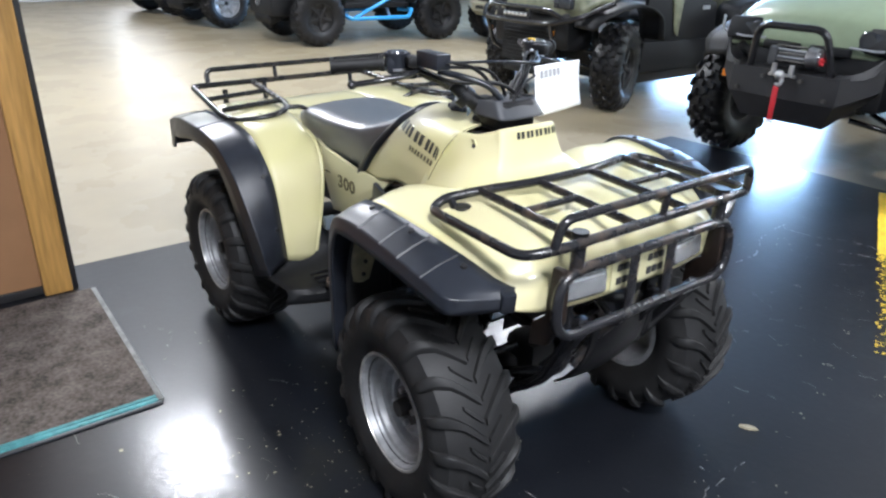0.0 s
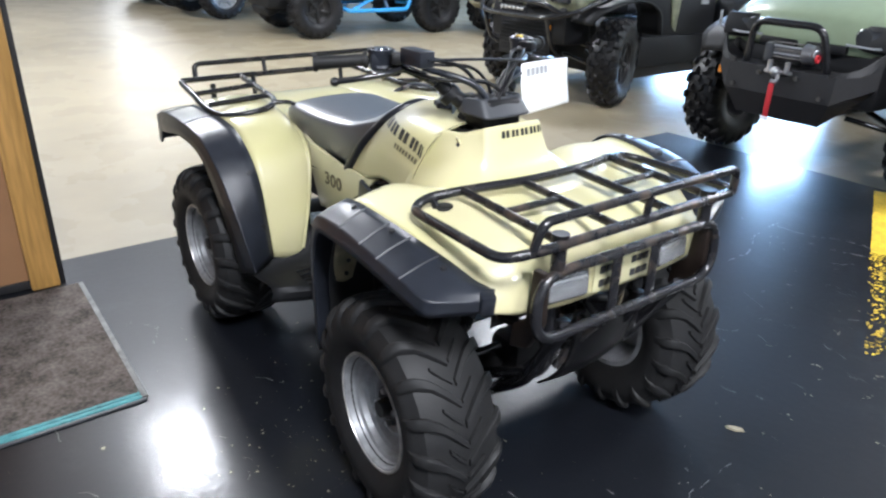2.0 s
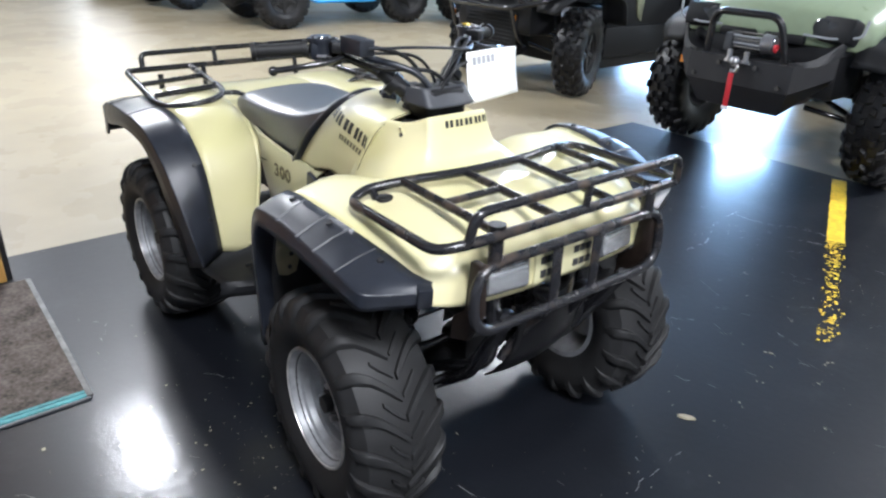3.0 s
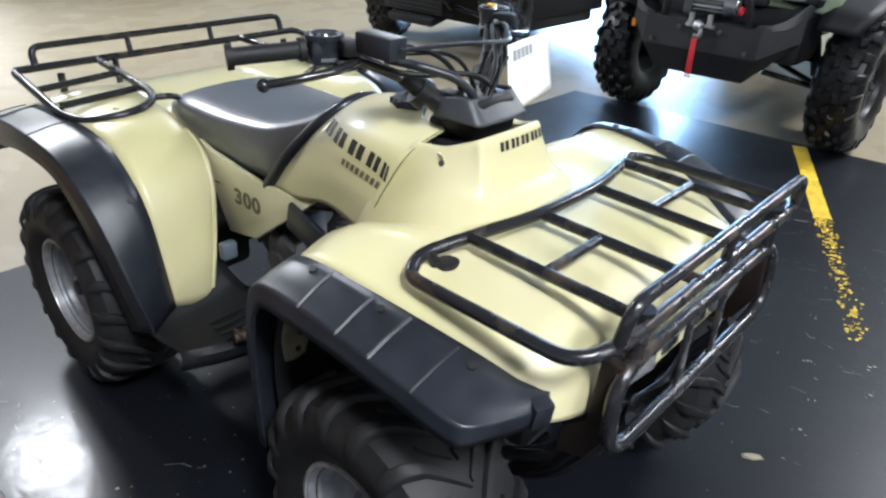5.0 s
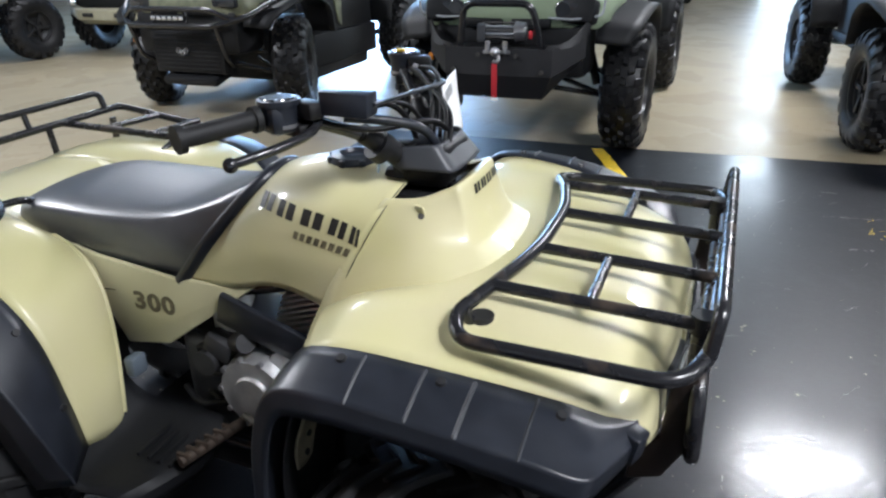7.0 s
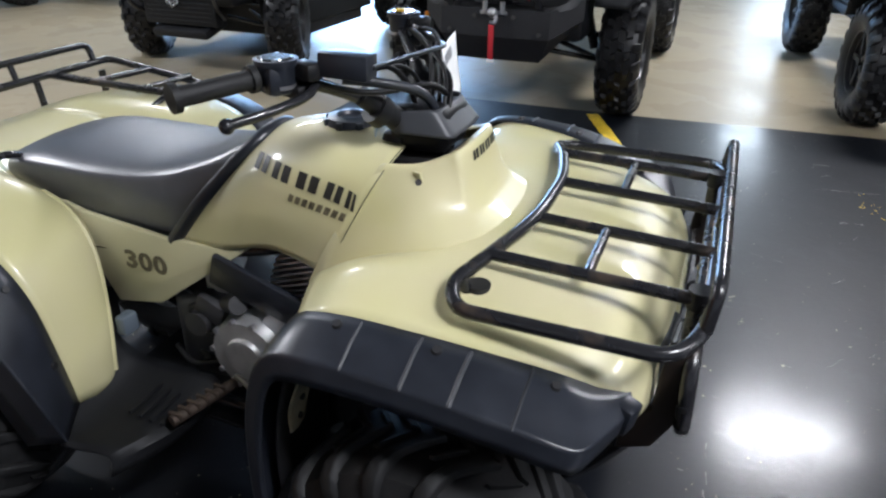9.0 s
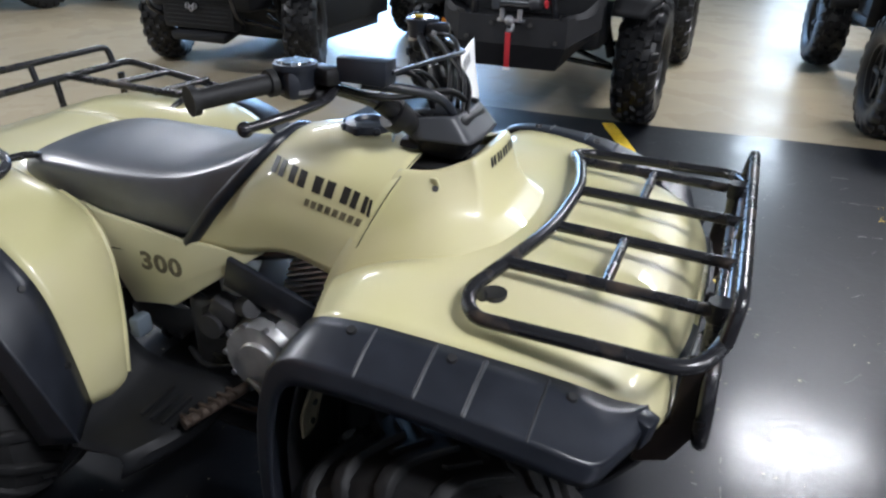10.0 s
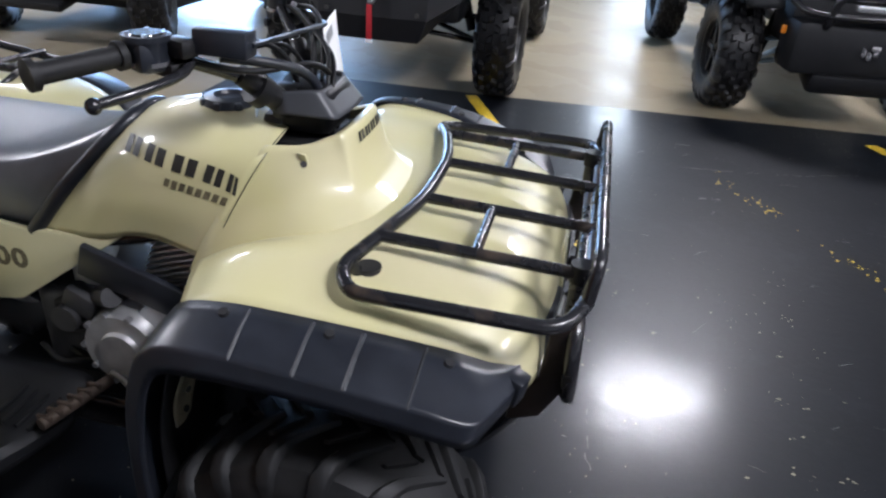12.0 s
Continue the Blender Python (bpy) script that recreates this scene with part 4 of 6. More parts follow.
flare([
    [(0.335, 0.30, 0.34), (0.315, 0.485, 0.34), (0.345, 0.49, 0.34)],
    [(0.335, 0.33, 0.50), (0.318, 0.49, 0.50), (0.350, 0.495, 0.50)],
    [(0.350, 0.38, 0.66), (0.340, 0.50, 0.648), (0.372, 0.507, 0.632)],
    [(0.398, 0.428, 0.787), (0.386, 0.507, 0.758), (0.408, 0.514, 0.722)],
    [(0.475, 0.434, 0.817), (0.475, 0.512, 0.782), (0.475, 0.520, 0.742)],
    [(0.62, 0.424, 0.809), (0.62, 0.513, 0.776), (0.62, 0.520, 0.738)],
    [(0.79, 0.40, 0.782), (0.79, 0.510, 0.755), (0.79, 0.516, 0.715)],
    [(0.848, 0.384, 0.763), (0.850, 0.505, 0.742), (0.848, 0.509, 0.702)],
    [(0.872, 0.378, 0.755), (0.876, 0.492, 0.736), (0.870, 0.496, 0.697)],
    [(0.890, 0.370, 0.750), (0.893, 0.455, 0.731), (0.886, 0.459, 0.695)],
    [(0.908, 0.363, 0.746), (0.914, 0.400, 0.726), (0.907, 0.402, 0.693)],
    [(0.916, 0.356, 0.744), (0.924, 0.366, 0.722), (0.918, 0.367, 0.694)],
], "front_flare", "black plastic front fender flare", (0.40, 0.455, 0.492, 0.540), (0.378, 0.47, 0.575))
for s in (-1, 1):
    bm = bmesh.new()
    box(bm, (0.913, s * 0.376, 0.716), (0.030, 0.034, 0.050), 0.005, pose(0, 0, 0, 0, 12, s * 22))
    part("flare_end", bm, BLACK_PLASTIC, QUAD, "black plastic end of the front flare")
flare([
    [(-0.956, 0.398, 0.750), (-0.957, 0.500, 0.740), (-0.957, 0.508, 0.640)],
    [(-0.925, 0.400, 0.764), (-0.925, 0.505, 0.755), (-0.925, 0.513, 0.640)],
    [(-0.895, 0.400, 0.773), (-0.895, 0.507, 0.763), (-0.893, 0.515, 0.648)],
    [(-0.868, 0.400, 0.780), (-0.868, 0.509, 0.769), (-0.866, 0.518, 0.694)],
    [(-0.80, 0.40, 0.794), (-0.80, 0.513, 0.780), (-0.80, 0.522, 0.705)],
    [(-0.62, 0.40, 0.804), (-0.62, 0.518, 0.788), (-0.62, 0.527, 0.735)],
    [(-0.435, 0.39, 0.786), (-0.432, 0.513, 0.764), (-0.46, 0.52, 0.715)],
    [(-0.325, 0.385, 0.718), (-0.318, 0.503, 0.684), (-0.385, 0.51, 0.640)],
    [(-0.263, 0.382, 0.632), (-0.248, 0.493, 0.582), (-0.340, 0.50, 0.545)],
    [(-0.237, 0.376, 0.50), (-0.20, 0.478, 0.47), (-0.315, 0.485, 0.435)],
    [(-0.226, 0.368, 0.372), (-0.165, 0.462, 0.36), (-0.285, 0.470, 0.315)],
], "rear_flare", "black plastic rear fender flare", (0.22, 0.40, 0.52), (0.75, 0.9))
for s in (-1, 1):
    bm = bmesh.new()
    box(bm, (-0.955, s * 0.452, 0.692), (0.006, 0.108, 0.100), 0.002)
    part("flare_end", bm, BLACK_PLASTIC, QUAD, "black plastic end of the rear flare")
    bm = bmesh.new()
    tube(bm, [(SIDE.at(u, 0.12) + SIDE.normal(u, 0.12) * 0.001) * np.array((1, s, 1)) for u in np.linspace(0.02, 0.46, 20)], 0.0065, seg=8)
    part("fender_bead", bm, CREAM, QUAD, "raised bead")

# mud guards, footpegs
for s in (-1, 1):
    bm = bmesh.new()
    P = Patch([[(-0.30, s * 0.215, 0.54), (-0.29, s * 0.30, 0.52), (-0.28, s * 0.40, 0.50), (-0.27, s * 0.475, 0.48)], [(-0.27, s * 0.20, 0.44), (-0.26, s * 0.29, 0.42), (-0.25, s * 0.39, 0.40), (-0.24, s * 0.47, 0.40)],
               [(-0.21, s * 0.18, 0.375), (-0.205, s * 0.28, 0.345), (-0.20, s * 0.38, 0.335), (-0.19, s * 0.46, 0.34)], [(-0.03, s * 0.17, 0.365), (-0.03, s * 0.25, 0.335), (-0.05, s * 0.34, 0.328), (-0.09, s * 0.44, 0.328)], [(-0.02, s * 0.17, 0.32), (-0.02, s * 0.255, 0.29), (-0.04, s * 0.35, 0.285), (-0.085, s * 0.45, 0.285)]])
    P.add(bm, 12, 10)
    # darker plastic than the flares, standing in for shade in the footwell
    f = thick(part("mud_guard", bm, UTV_BLACK, QUAD, "black plastic mud guard"), 0.006)
    for k in range(4):
        bm = bmesh.new()
        box(bm, (-0.125 + k * 0.028, s * 0.28, 0.351 - k * 0.003), (0.010, 0.11, 0.010), 0.003)
        part("tread_bar", bm, UTV_BLACK, f)
    bm = bmesh.new()
    cyl(bm, (0.05, s * 0.13, 0.365), (-0.005, s * 0.335, 0.365), 0.013)
    for k in range(6):
        c = Vector((0.05, s * 0.13, 0.365)).lerp(Vector((-0.005, s * 0.335, 0.365)), 0.4 + k * 0.11)
        box(bm, c + Vector((0, 0, 0.010)), (0.034, 0.008, 0.016), 0.002)
    part("footpeg", bm, RUSTY, QUAD, "serrated rusty steel footpeg")
    bm = bmesh.new()
    P = Patch([[(0.383, s * 0.40, 0.560), (0.384, s * 0.425, 0.555), (0.388, s * 0.45, 0.565)], [(0.391, s * 0.385, 0.62), (0.392, s * 0.42, 0.62), (0.396, s * 0.46, 0.62)], [(0.425, s * 0.37, 0.70), (0.424, s * 0.42, 0.70), (0.424, s * 0.465, 0.695)]])
    P.add(bm, 8, 6)
    fl = thick(part("fender_flap", bm, DARK_CREAM, QUAD, "dark brownish cream flap inside the wheel arch"), 0.003)
    for q in (0.2, 0.5, 0.8):
        bm = bmesh.new()
        c = Vector(P.at(q, 0.45))
        cyl(bm, c - Vector((0.003, 0, 0)), c + Vector((0.004, 0, 0)), 0.006, seg=10)
        part("rivet", bm, DARK, fl)
    # inner wheel arch; its lowest row is added to block lamp light
    bm = bmesh.new()
    P = Patch([[(0.325, s * 0.16, 0.185), (0.325, s * 0.30, 0.185), (0.33, s * 0.45, 0.19)], [(0.34, s * 0.16, 0.36), (0.345, s * 0.30, 0.36), (0.35, s * 0.45, 0.36)], [(0.37, s * 0.17, 0.60), (0.36, s * 0.30, 0.60), (0.37, s * 0.46, 0.60)],
               [(0.46, s * 0.20, 0.765), (0.45, s * 0.32, 0.78), (0.45, s * 0.44, 0.775)], [(0.70, s * 0.24, 0.78), (0.70, s * 0.33, 0.79), (0.70, s * 0.42, 0.765)]])
    P.add(bm, 16, 6)
    thick(part("inner_arch", bm, DARK, QUAD, "black inner wheel arch"), 0.004, 0)

# wheels
FRONT = Wheel(0.305, 0.235, 0.148, 19, RUBBER, RIM_GREY, dish=0.06, tall=0.013, lean=0.25, wide=0.033)
REAR = Wheel(0.305, 0.26, 0.148, 19, RUBBER, RIM_GREY, dish=0.06, tall=0.013, lean=0.25, wide=0.033)
STEER = -3.0
FRONT.put(QUAD, 0.63, -0.395, 0.302, STEER, 10)
FRONT.put(QUAD, 0.64, 0.465, 0.302, STEER, 50)
REAR.put(QUAD, -0.62, -0.39, 0.302, 0, 30)
REAR.put(QUAD, -0.62, 0.39, 0.302, 0, 70)

# front rack
RZ, r = 0.868, 0.0115
rack = part("front_rack", tubes(([(0.655, -0.390, RZ - 0.026), (0.630, -0.340, RZ - 0.015), (0.665, -0.25, RZ), (0.70, -0.10, RZ + 0.004), (0.70, 0.10, RZ + 0.004), (0.665, 0.25, RZ), (0.630, 0.340, RZ - 0.015), (0.655, 0.390, RZ - 0.026),
                                  (0.965, 0.392, RZ - 0.028), (1.0, 0.325, RZ - 0.014), (1.0, -0.325, RZ - 0.014), (0.965, -0.392, RZ - 0.028)], r, 0.06, True)), RACK_STEEL, QUAD, "black tubular steel front rack")
for y in (-0.255, -0.09, 0.09, 0.255):
    xr = 0.66 if abs(y) > 0.2 else 0.70
    part("cross_bar", tubes(([(xr, y, RZ), (0.998, y, RZ - 0.012)], 0.0105)), RACK_STEEL, rack)
for s in (-1, 1):
    part("short_bar", tubes(([(0.82, s * 0.09, RZ - 0.004), (0.82, s * 0.255, RZ - 0.004)], 0.009)), RACK_STEEL, rack)
part("upper_rail", tubes(([(0.997, -0.335, RZ - 0.012), (1.005, -0.325, RZ + 0.05), (1.005, 0.325, RZ + 0.05), (0.997, 0.335, RZ - 0.012)], 0.0105, 0.05)), RACK_STEEL, rack)
part("rail_post", tubes(([(1.0, 0, RZ - 0.01), (1.005, 0, RZ + 0.05)], 0.009)), RACK_STEEL, rack)
for s in (-1, 1):
    part("mounting_foot", tubes(([(0.640, s * 0.325, RZ - 0.012), (0.652, s * 0.314, 0.82)], 0.010)), RACK_STEEL, rack)
    part("bracket", tubes(([(0.985, s * 0.25, RZ - 0.012), (0.985, s * 0.25, 0.775)], 0.016)), RACK_STEEL, rack)

for s in (-1, 1):
    bm = bmesh.new()
    cyl(bm, (0.662, s * 0.304, 0.822), (0.662, s * 0.304, 0.8395), 0.020)
    part("mounting_grommet", bm, DARK, rack, "black rubber grommet")

# bumper
bump = part("front_bumper", tubes(([(0.99, -0.305, 0.785), (0.995, -0.31, 0.632), (0.995, 0.31, 0.632), (0.99, 0.305, 0.785)], 0.0125, 0.07, True)), RACK_STEEL, QUAD, "black tubular steel front bumper")
for s in (-1, 1):
    bm = bmesh.new()
    box(bm, (0.992, s * 0.066, 0.708), (0.006, 0.03, 0.155), 0.002)
    part("upright", bm, RACK_STEEL, bump)
    bm = bmesh.new()
    prism(bm, [(0.955, 0.79), (0.990, 0.79), (0.994, 0.67), (0.955, 0.595), (0.90, 0.575), (0.905, 0.635), (0.945, 0.67)], s * 0.272, s * 0.292, 0.005)
    part("side_bracket", bm, BROWNED, bump, "browned rusty steel side bracket")
    bm = bmesh.new()
    cyl(bm, (0.985, s * 0.25, 0.842), (0.985, s * 0.25, 0.872), 0.019, seg=14)
    part("clamp", bm, BLACK_MATT, bump, "black rubber clamp")
    part("stay", tubes(([(0.992, s * 0.066, 0.632), (0.92, s * 0.07, 0.54), (0.89, s * 0.12, 0.45)], 0.012, 0.05)), RACK_STEEL, bump)

# headlights and grille
for s in (-1, 1):
    bm = bmesh.new()
    box(bm, (0.953, s * 0.182, 0.718), (0.03, 0.118, 0.060), 0.012, pose(0, 0, 0, 0, -4, s * 6), 3)
    h = part("headlight", bm, LENS, QUAD, "clear headlight")
    bm = bmesh.new()
    box(bm, (0.946, s * 0.182, 0.718), (0.03, 0.130, 0.072), 0.012, pose(0, 0, 0, 0, -4, s * 6), 3)
    part("headlight_surround", bm, GREY_PLASTIC, h)
bm = bmesh.new()
box(bm, (0.955, 0, 0.717), (0.012, 0.20, 0.078), 0.004)
g = part("grille", bm, CREAM_PALE, QUAD, "cream grille with dark slots")
for k in (-1, 1):
    for q in range(2):
        for i in range(3):
            bm = bmesh.new()
            box(bm, (0.962, k * 0.054 + (i - 1) * 0.021, 0.700 + q * 0.034), (0.004, 0.017, 0.018), 0.0015)
            part("grille_slot", bm, ENGINE_BLACK, g)

# handlebar, steering stem, pod
hb = new("handlebar_assembly")
hb.parent = QUAD
part("handlebar", tubes(([(0.208, -0.388, 1.104), (0.285, -0.235, 1.114), (0.37, -0.13, 1.06), (0.425, -0.05, 1.0), (0.425, 0.05, 1.0), (0.37, 0.13, 1.06), (0.285, 0.235, 1.114), (0.208, 0.388, 1.104)], 0.0115, 0.05)), BLACK_STEEL, hb)
for s in (-1, 1):
    bm = bmesh.new()
    a, b = Vector((0.203, s * 0.398, 1.104)), Vector((0.266, s * 0.272, 1.112))
    cyl(bm, a, b, 0.016)
    cyl(bm, a, a + (b - a) * 0.08, 0.023)
    cyl(bm, a + (b - a) * 0.92, b, 0.022)
    part("grip", bm, RUBBER, hb, "black rubber grip")
    bm = bmesh.new()
    cyl(bm, (0.29, s * 0.245, 1.092), (0.29, s * 0.245, 1.132), 0.030, 0.033)
    cyl(bm, (0.29, s * 0.245, 1.132), (0.29, s * 0.245, 1.141), 0.036)
    box(bm, (0.29, s * 0.25, 1.11), (0.055, 0.05, 0.05), 0.012, pose(0, 0, 0, 0, 0, s * 30))
    hsg = part("switch_housing", bm, BLACK_PLASTIC, hb, "black switch housing")
    for k in range(4):
        a4 = k * math.tau / 4 + 0.5
        bm = bmesh.new()
        cyl(bm, (0.29 + 0.026 * math.cos(a4), s * 0.245 + 0.026 * math.sin(a4), 1.139), (0.29 + 0.026 * math.cos(a4), s * 0.245 + 0.026 * math.sin(a4), 1.1445), 0.004, seg=6)
        part("screw", bm, STEEL, hsg, "bright screw")
    bm = bmesh.new()
    lathe(bm, [(0.029, 0.0), (0.0325, 0.0), (0.0325, 0.006), (0.029, 0.006)], 22)
    o = part("clamp_band", bm, STEEL, hsg, "bright clamp band")
    o.matrix_basis = pose(0.29, s * 0.245, 1.096, 90, 0, 0)
    for k in range(3):
        bm = bmesh.new()
        box(bm, (0.318 + k * 0.012, s * (0.214 - k * 0.012), 1.104 + k * 0.009), (0.010, 0.009, 0.008), 0.002, pose(0, 0, 0, 10, 20, 30 + k * 25))
        part("fitting", bm, STEEL if k != 1 else DARK_STEEL, hsg, "small steel fitting")
    bm = bmesh.new()
    box(bm, (0.335, s * 0.228, 1.122), (0.05, 0.035, 0.03), 0.008, pose(0, 0, 0, 0, 0, s * 20))
    box(bm, (0.31, s * 0.225, 1.088), (0.06, 0.04, 0.025), 0.008, pose(0, 0, 0, 0, 0, s * 20))
    part("lever_perch", bm, BLACK_MATT, hb, "dark cast lever perch")
    part("lever", tubes(([(0.345, s * 0.215, 1.098), (0.352, s * 0.262, 1.088), (0.325, s * 0.33, 1.078), (0.287, s * 0.378, 1.068)], 0.008, 0.04)), BLACK_STEEL, hb, "black lever")
    bm = bmesh.new()
    bmesh.ops.create_uvsphere(bm, u_segments=12, v_segments=8, radius=0.0125, matrix=Matrix.Translation((0.285, s * 0.38, 1.067)))
    part("lever_tip", bm, BLACK_STEEL, hb)
bm = bmesh.new()
box(bm, (0.397, -0.205, 1.132), (0.086, 0.046, 0.040), 0.004, pose(0, 0, 0, 0, 2, 4))
part("reservoir", bm, BLACK_PLASTIC, hb, "black control box")
bm = bmesh.new()
box(bm, (0.30, 0.265, 1.122), (0.018, 0.014, 0.030), 0.004)
part("stop_switch", bm, RED, hb, "red stop switch")
bm = bmesh.new()
box(bm, (0.285, 0.24, 1.146), (0.018, 0.016, 0.004), 0.001)
part("warning_label", bm, YELLOW, hb, "yellow warning label")
bm = bmesh.new()
P = Patch([[(0.535, 0, 0.985), (0.533, 0.04, 0.985), (0.528, 0.072, 0.985), (0.505, 0.082, 0.985), (0.42, 0.088, 0.985)], [(0.515, 0, 1.008), (0.513, 0.04, 1.008), (0.509, 0.068, 1.008), (0.487, 0.077, 1.008), (0.42, 0.083, 1.008)],
           [(0.498, 0, 1.030), (0.496, 0.04, 1.030), (0.492, 0.064, 1.030), (0.472, 0.073, 1.030), (0.42, 0.078, 1.022)]], mirror=True)
P.add(bm, 8, 32)
thick(part("instrument_pod", bm, GREY_PLASTIC, hb, "dark grey instrument pod"), 0.004)
bm = bmesh.new()
cyl(bm, (0.48, 0, 0.70), (0.42, 0, 1.0), 0.022)
box(bm, (0.435, 0, 0.985), (0.08, 0.12, 0.05), 0.012)
box(bm, (0.425, -0.045, 1.0), (0.05, 0.04, 0.06), 0.01)
box(bm, (0.425, 0.045, 1.0), (0.05, 0.04, 0.06), 0.01)
box(bm, (0.40, -0.03, 0.95), (0.05, 0.06, 0.05), 0.015)
part("steering_stem", bm, DARK, hb)
bm = bmesh.new()
box(bm, (0.462, 0, 0.985), (0.10, 0.13, 0.085), 0.02, seg=3)
part("instrument_housing", bm, BLACK_MATT, hb, "matt black instrument housing")
for s in (-1, 1):
    bm = bmesh.new()
    cyl(bm, (0.43, s * 0.045, 0.985), (0.375, s * 0.125, 1.06), 0.024, 0.018)
    cyl(bm, (0.40, s * 0.09, 1.02), (0.39, s * 0.105, 1.035), 0.03)
    part("bar_clamp", bm, BLACK_MATT, hb, "black bar clamp")
rng = random.Random(3)
for k in range(9):
    sd = rng.choice((-1, 1, 1))
    y0 = rng.uniform(-0.04, 0.05)
    x0 = rng.uniform(0.43, 0.50)
    part("control_cable", tubes(([(x0, y0, 0.90), (x0 + 0.005, y0 * 1.3, 1.02), (x0 - 0.01, y0 + sd * 0.05, 1.06 + rng.uniform(-.03, .05)), (0.38 + rng.uniform(-.02, .03), sd * (0.15 + rng.uniform(-.02, .02)), 1.085 + rng.uniform(-.02, .05)), (0.31, sd * 0.225, 1.11)], rng.choice((0.0035, 0.0045, 0.0055)), 0.09)), BLACK_MATT, hb, "black control cable")
part("brake_hose", tubes(([(0.44, -0.20, 1.13), (0.455, -0.05, 1.125), (0.45, 0.10, 1.11), (0.40, 0.17, 1.10), (0.31, 0.22, 1.11)], 0.004, 0.1)), BLACK_PLASTIC, hb, "black brake hose")
part("throttle_cable", tubes(([(0.36, -0.16, 1.095), (0.42, -0.12, 1.085), (0.475, -0.06, 1.06), (0.485, -0.02, 0.99)], 0.009, 0.06)), BLACK_PLASTIC, hb, "thick black sleeved cable")
bm = bmesh.new()
box(bm, (0.475, 0, 0.925), (0.13, 0.17, 0.02), 0.008)
part("cowl_insert", bm, DARK, QUAD)

bm = bmesh.new()
box(bm, (0.372, -0.062, 0.985), (0.004, 0.022, 0.034), 0.0015, pose(0, 0, 0, 20, 10, 30))
part("key_tag", bm, PALE_BLUE, QUAD, "pale key tag")
for s in (-1, 1):
    bm = bmesh.new()
    cyl(bm, (0.29, s * 0.245, 1.140), (0.29, s * 0.245, 1.144), 0.027, 0.025, 20)
    part("reservoir_lid", bm, SMOKED, hsg, "dark glossy lid").matrix_parent_inverse = Matrix()
    a, b = Vector((0.203, s * 0.398, 1.104)), Vector((0.266, s * 0.272, 1.112))
    for k in range(10):
        bm = bmesh.new()
        c = a.lerp(b, 0.14 + k * 0.08)
        cyl(bm, c, c + (b - a) * 0.03, 0.0163)
        part("grip_ring", bm, RUBBER, hb)

# paper tag
bm = bmesh.new()
P = Patch([[(0.005, -0.13, 0.07), (0, 0.0, 0.066), (0, 0.13, 0.06)], [(0.012, -0.13, 0), (0.012, 0, 0), (0.006, 0.13, -0.005)], [(0.024, -0.125, -0.07), (0.024, 0, -0.072), (0.016, 0.135, -0.075)]])
P.add(bm, 8, 8)
TAG = thick(part("paper_sign", bm, PAPER, None), 0.0008)
TAG.matrix_basis = pose(0.395, 0.245, 1.025, 0, 0, 14)
tagged(TAG, "white paper sign hanging from the handlebar of the quad bike", "sign")
for k in range(5):
    bm = bmesh.new()
    P.add(bm, 2, 2, -0.0015, 0.11, 0.27, 0.10 + k * 0.09, 0.17 + k * 0.09)
    P.add(bm, 2, 2, 0.0015, 0.11, 0.27, 0.10 + k * 0.09, 0.17 + k * 0.09)
    part("print_bar", bm, GREY_PRINT, TAG, "grey printed bar")

# rear rack: its middle lies beside the bike's, over the leaning tail
def rear(*pts):
    return [(x - 0.01 * y, y + 0.01 * x + 0.116, z) for x, y, z in pts]


XR, ZR = -0.969, 0.856
rr = part("rear_rack", tubes((rear((XR, -0.50, ZR), (XR, 0.50, ZR)), 0.0115)), RACK_STEEL, QUAD, "black tubular steel rear rack")
for s in (-1, 1):
    part("side_loop", tubes((rear((XR, s * 0.26, ZR), (-0.60, s * 0.285, 0.838), (-0.545, s * 0.30, 0.832), (-0.50, s * 0.35, 0.824), (-0.50, s * 0.42, 0.814), (-0.55, s * 0.50, 0.803), (-0.64, s * 0.517, 0.808), (XR, s * 0.506, ZR), (XR, s * 0.44, ZR)), 0.0115, 0.05)), RACK_STEEL, rr)
    for x, z in ((-0.645, 0.836), (-0.80, 0.846)):
        part("cross_bar", tubes((rear((x, s * 0.275, z + 0.002), (x, s * 0.51, z - 0.010)), 0.010)), RACK_STEEL, rr)
    part("rail_post", tubes((rear((XR, s * 0.148, ZR), (-0.983, s * 0.148, 0.914)), 0.009)), RACK_STEEL, rr)
    part("rack_leg", tubes((rear((XR + 0.005, s * 0.206, ZR), (XR + 0.02, s * 0.206, 0.745)), 0.010)), RACK_STEEL, rr)
    part("front_stay", tubes((rear((-0.545, s * 0.30, 0.832), (-0.53, s * 0.25, 0.832), (-0.55, s * 0.20, 0.80), (-0.58, s * 0.14, 0.77)), 0.009, 0.04)), RACK_STEEL, rr)
    for x, z in ((-0.56, 0.80), (-0.90, 0.846)):
        part("mounting_foot", tubes((rear((x, s * 0.40, z + 0.018 if x > -0.6 else z), (x, s * 0.40, 0.77)), 0.011)), RACK_STEEL, rr)
part("upper_rail", tubes((rear((XR, -0.441, ZR), (-0.983, -0.441, 0.914), (-0.983, 0.441, 0.914), (XR, 0.441, ZR)), 0.0105, 0.045)), RACK_STEEL, rr)

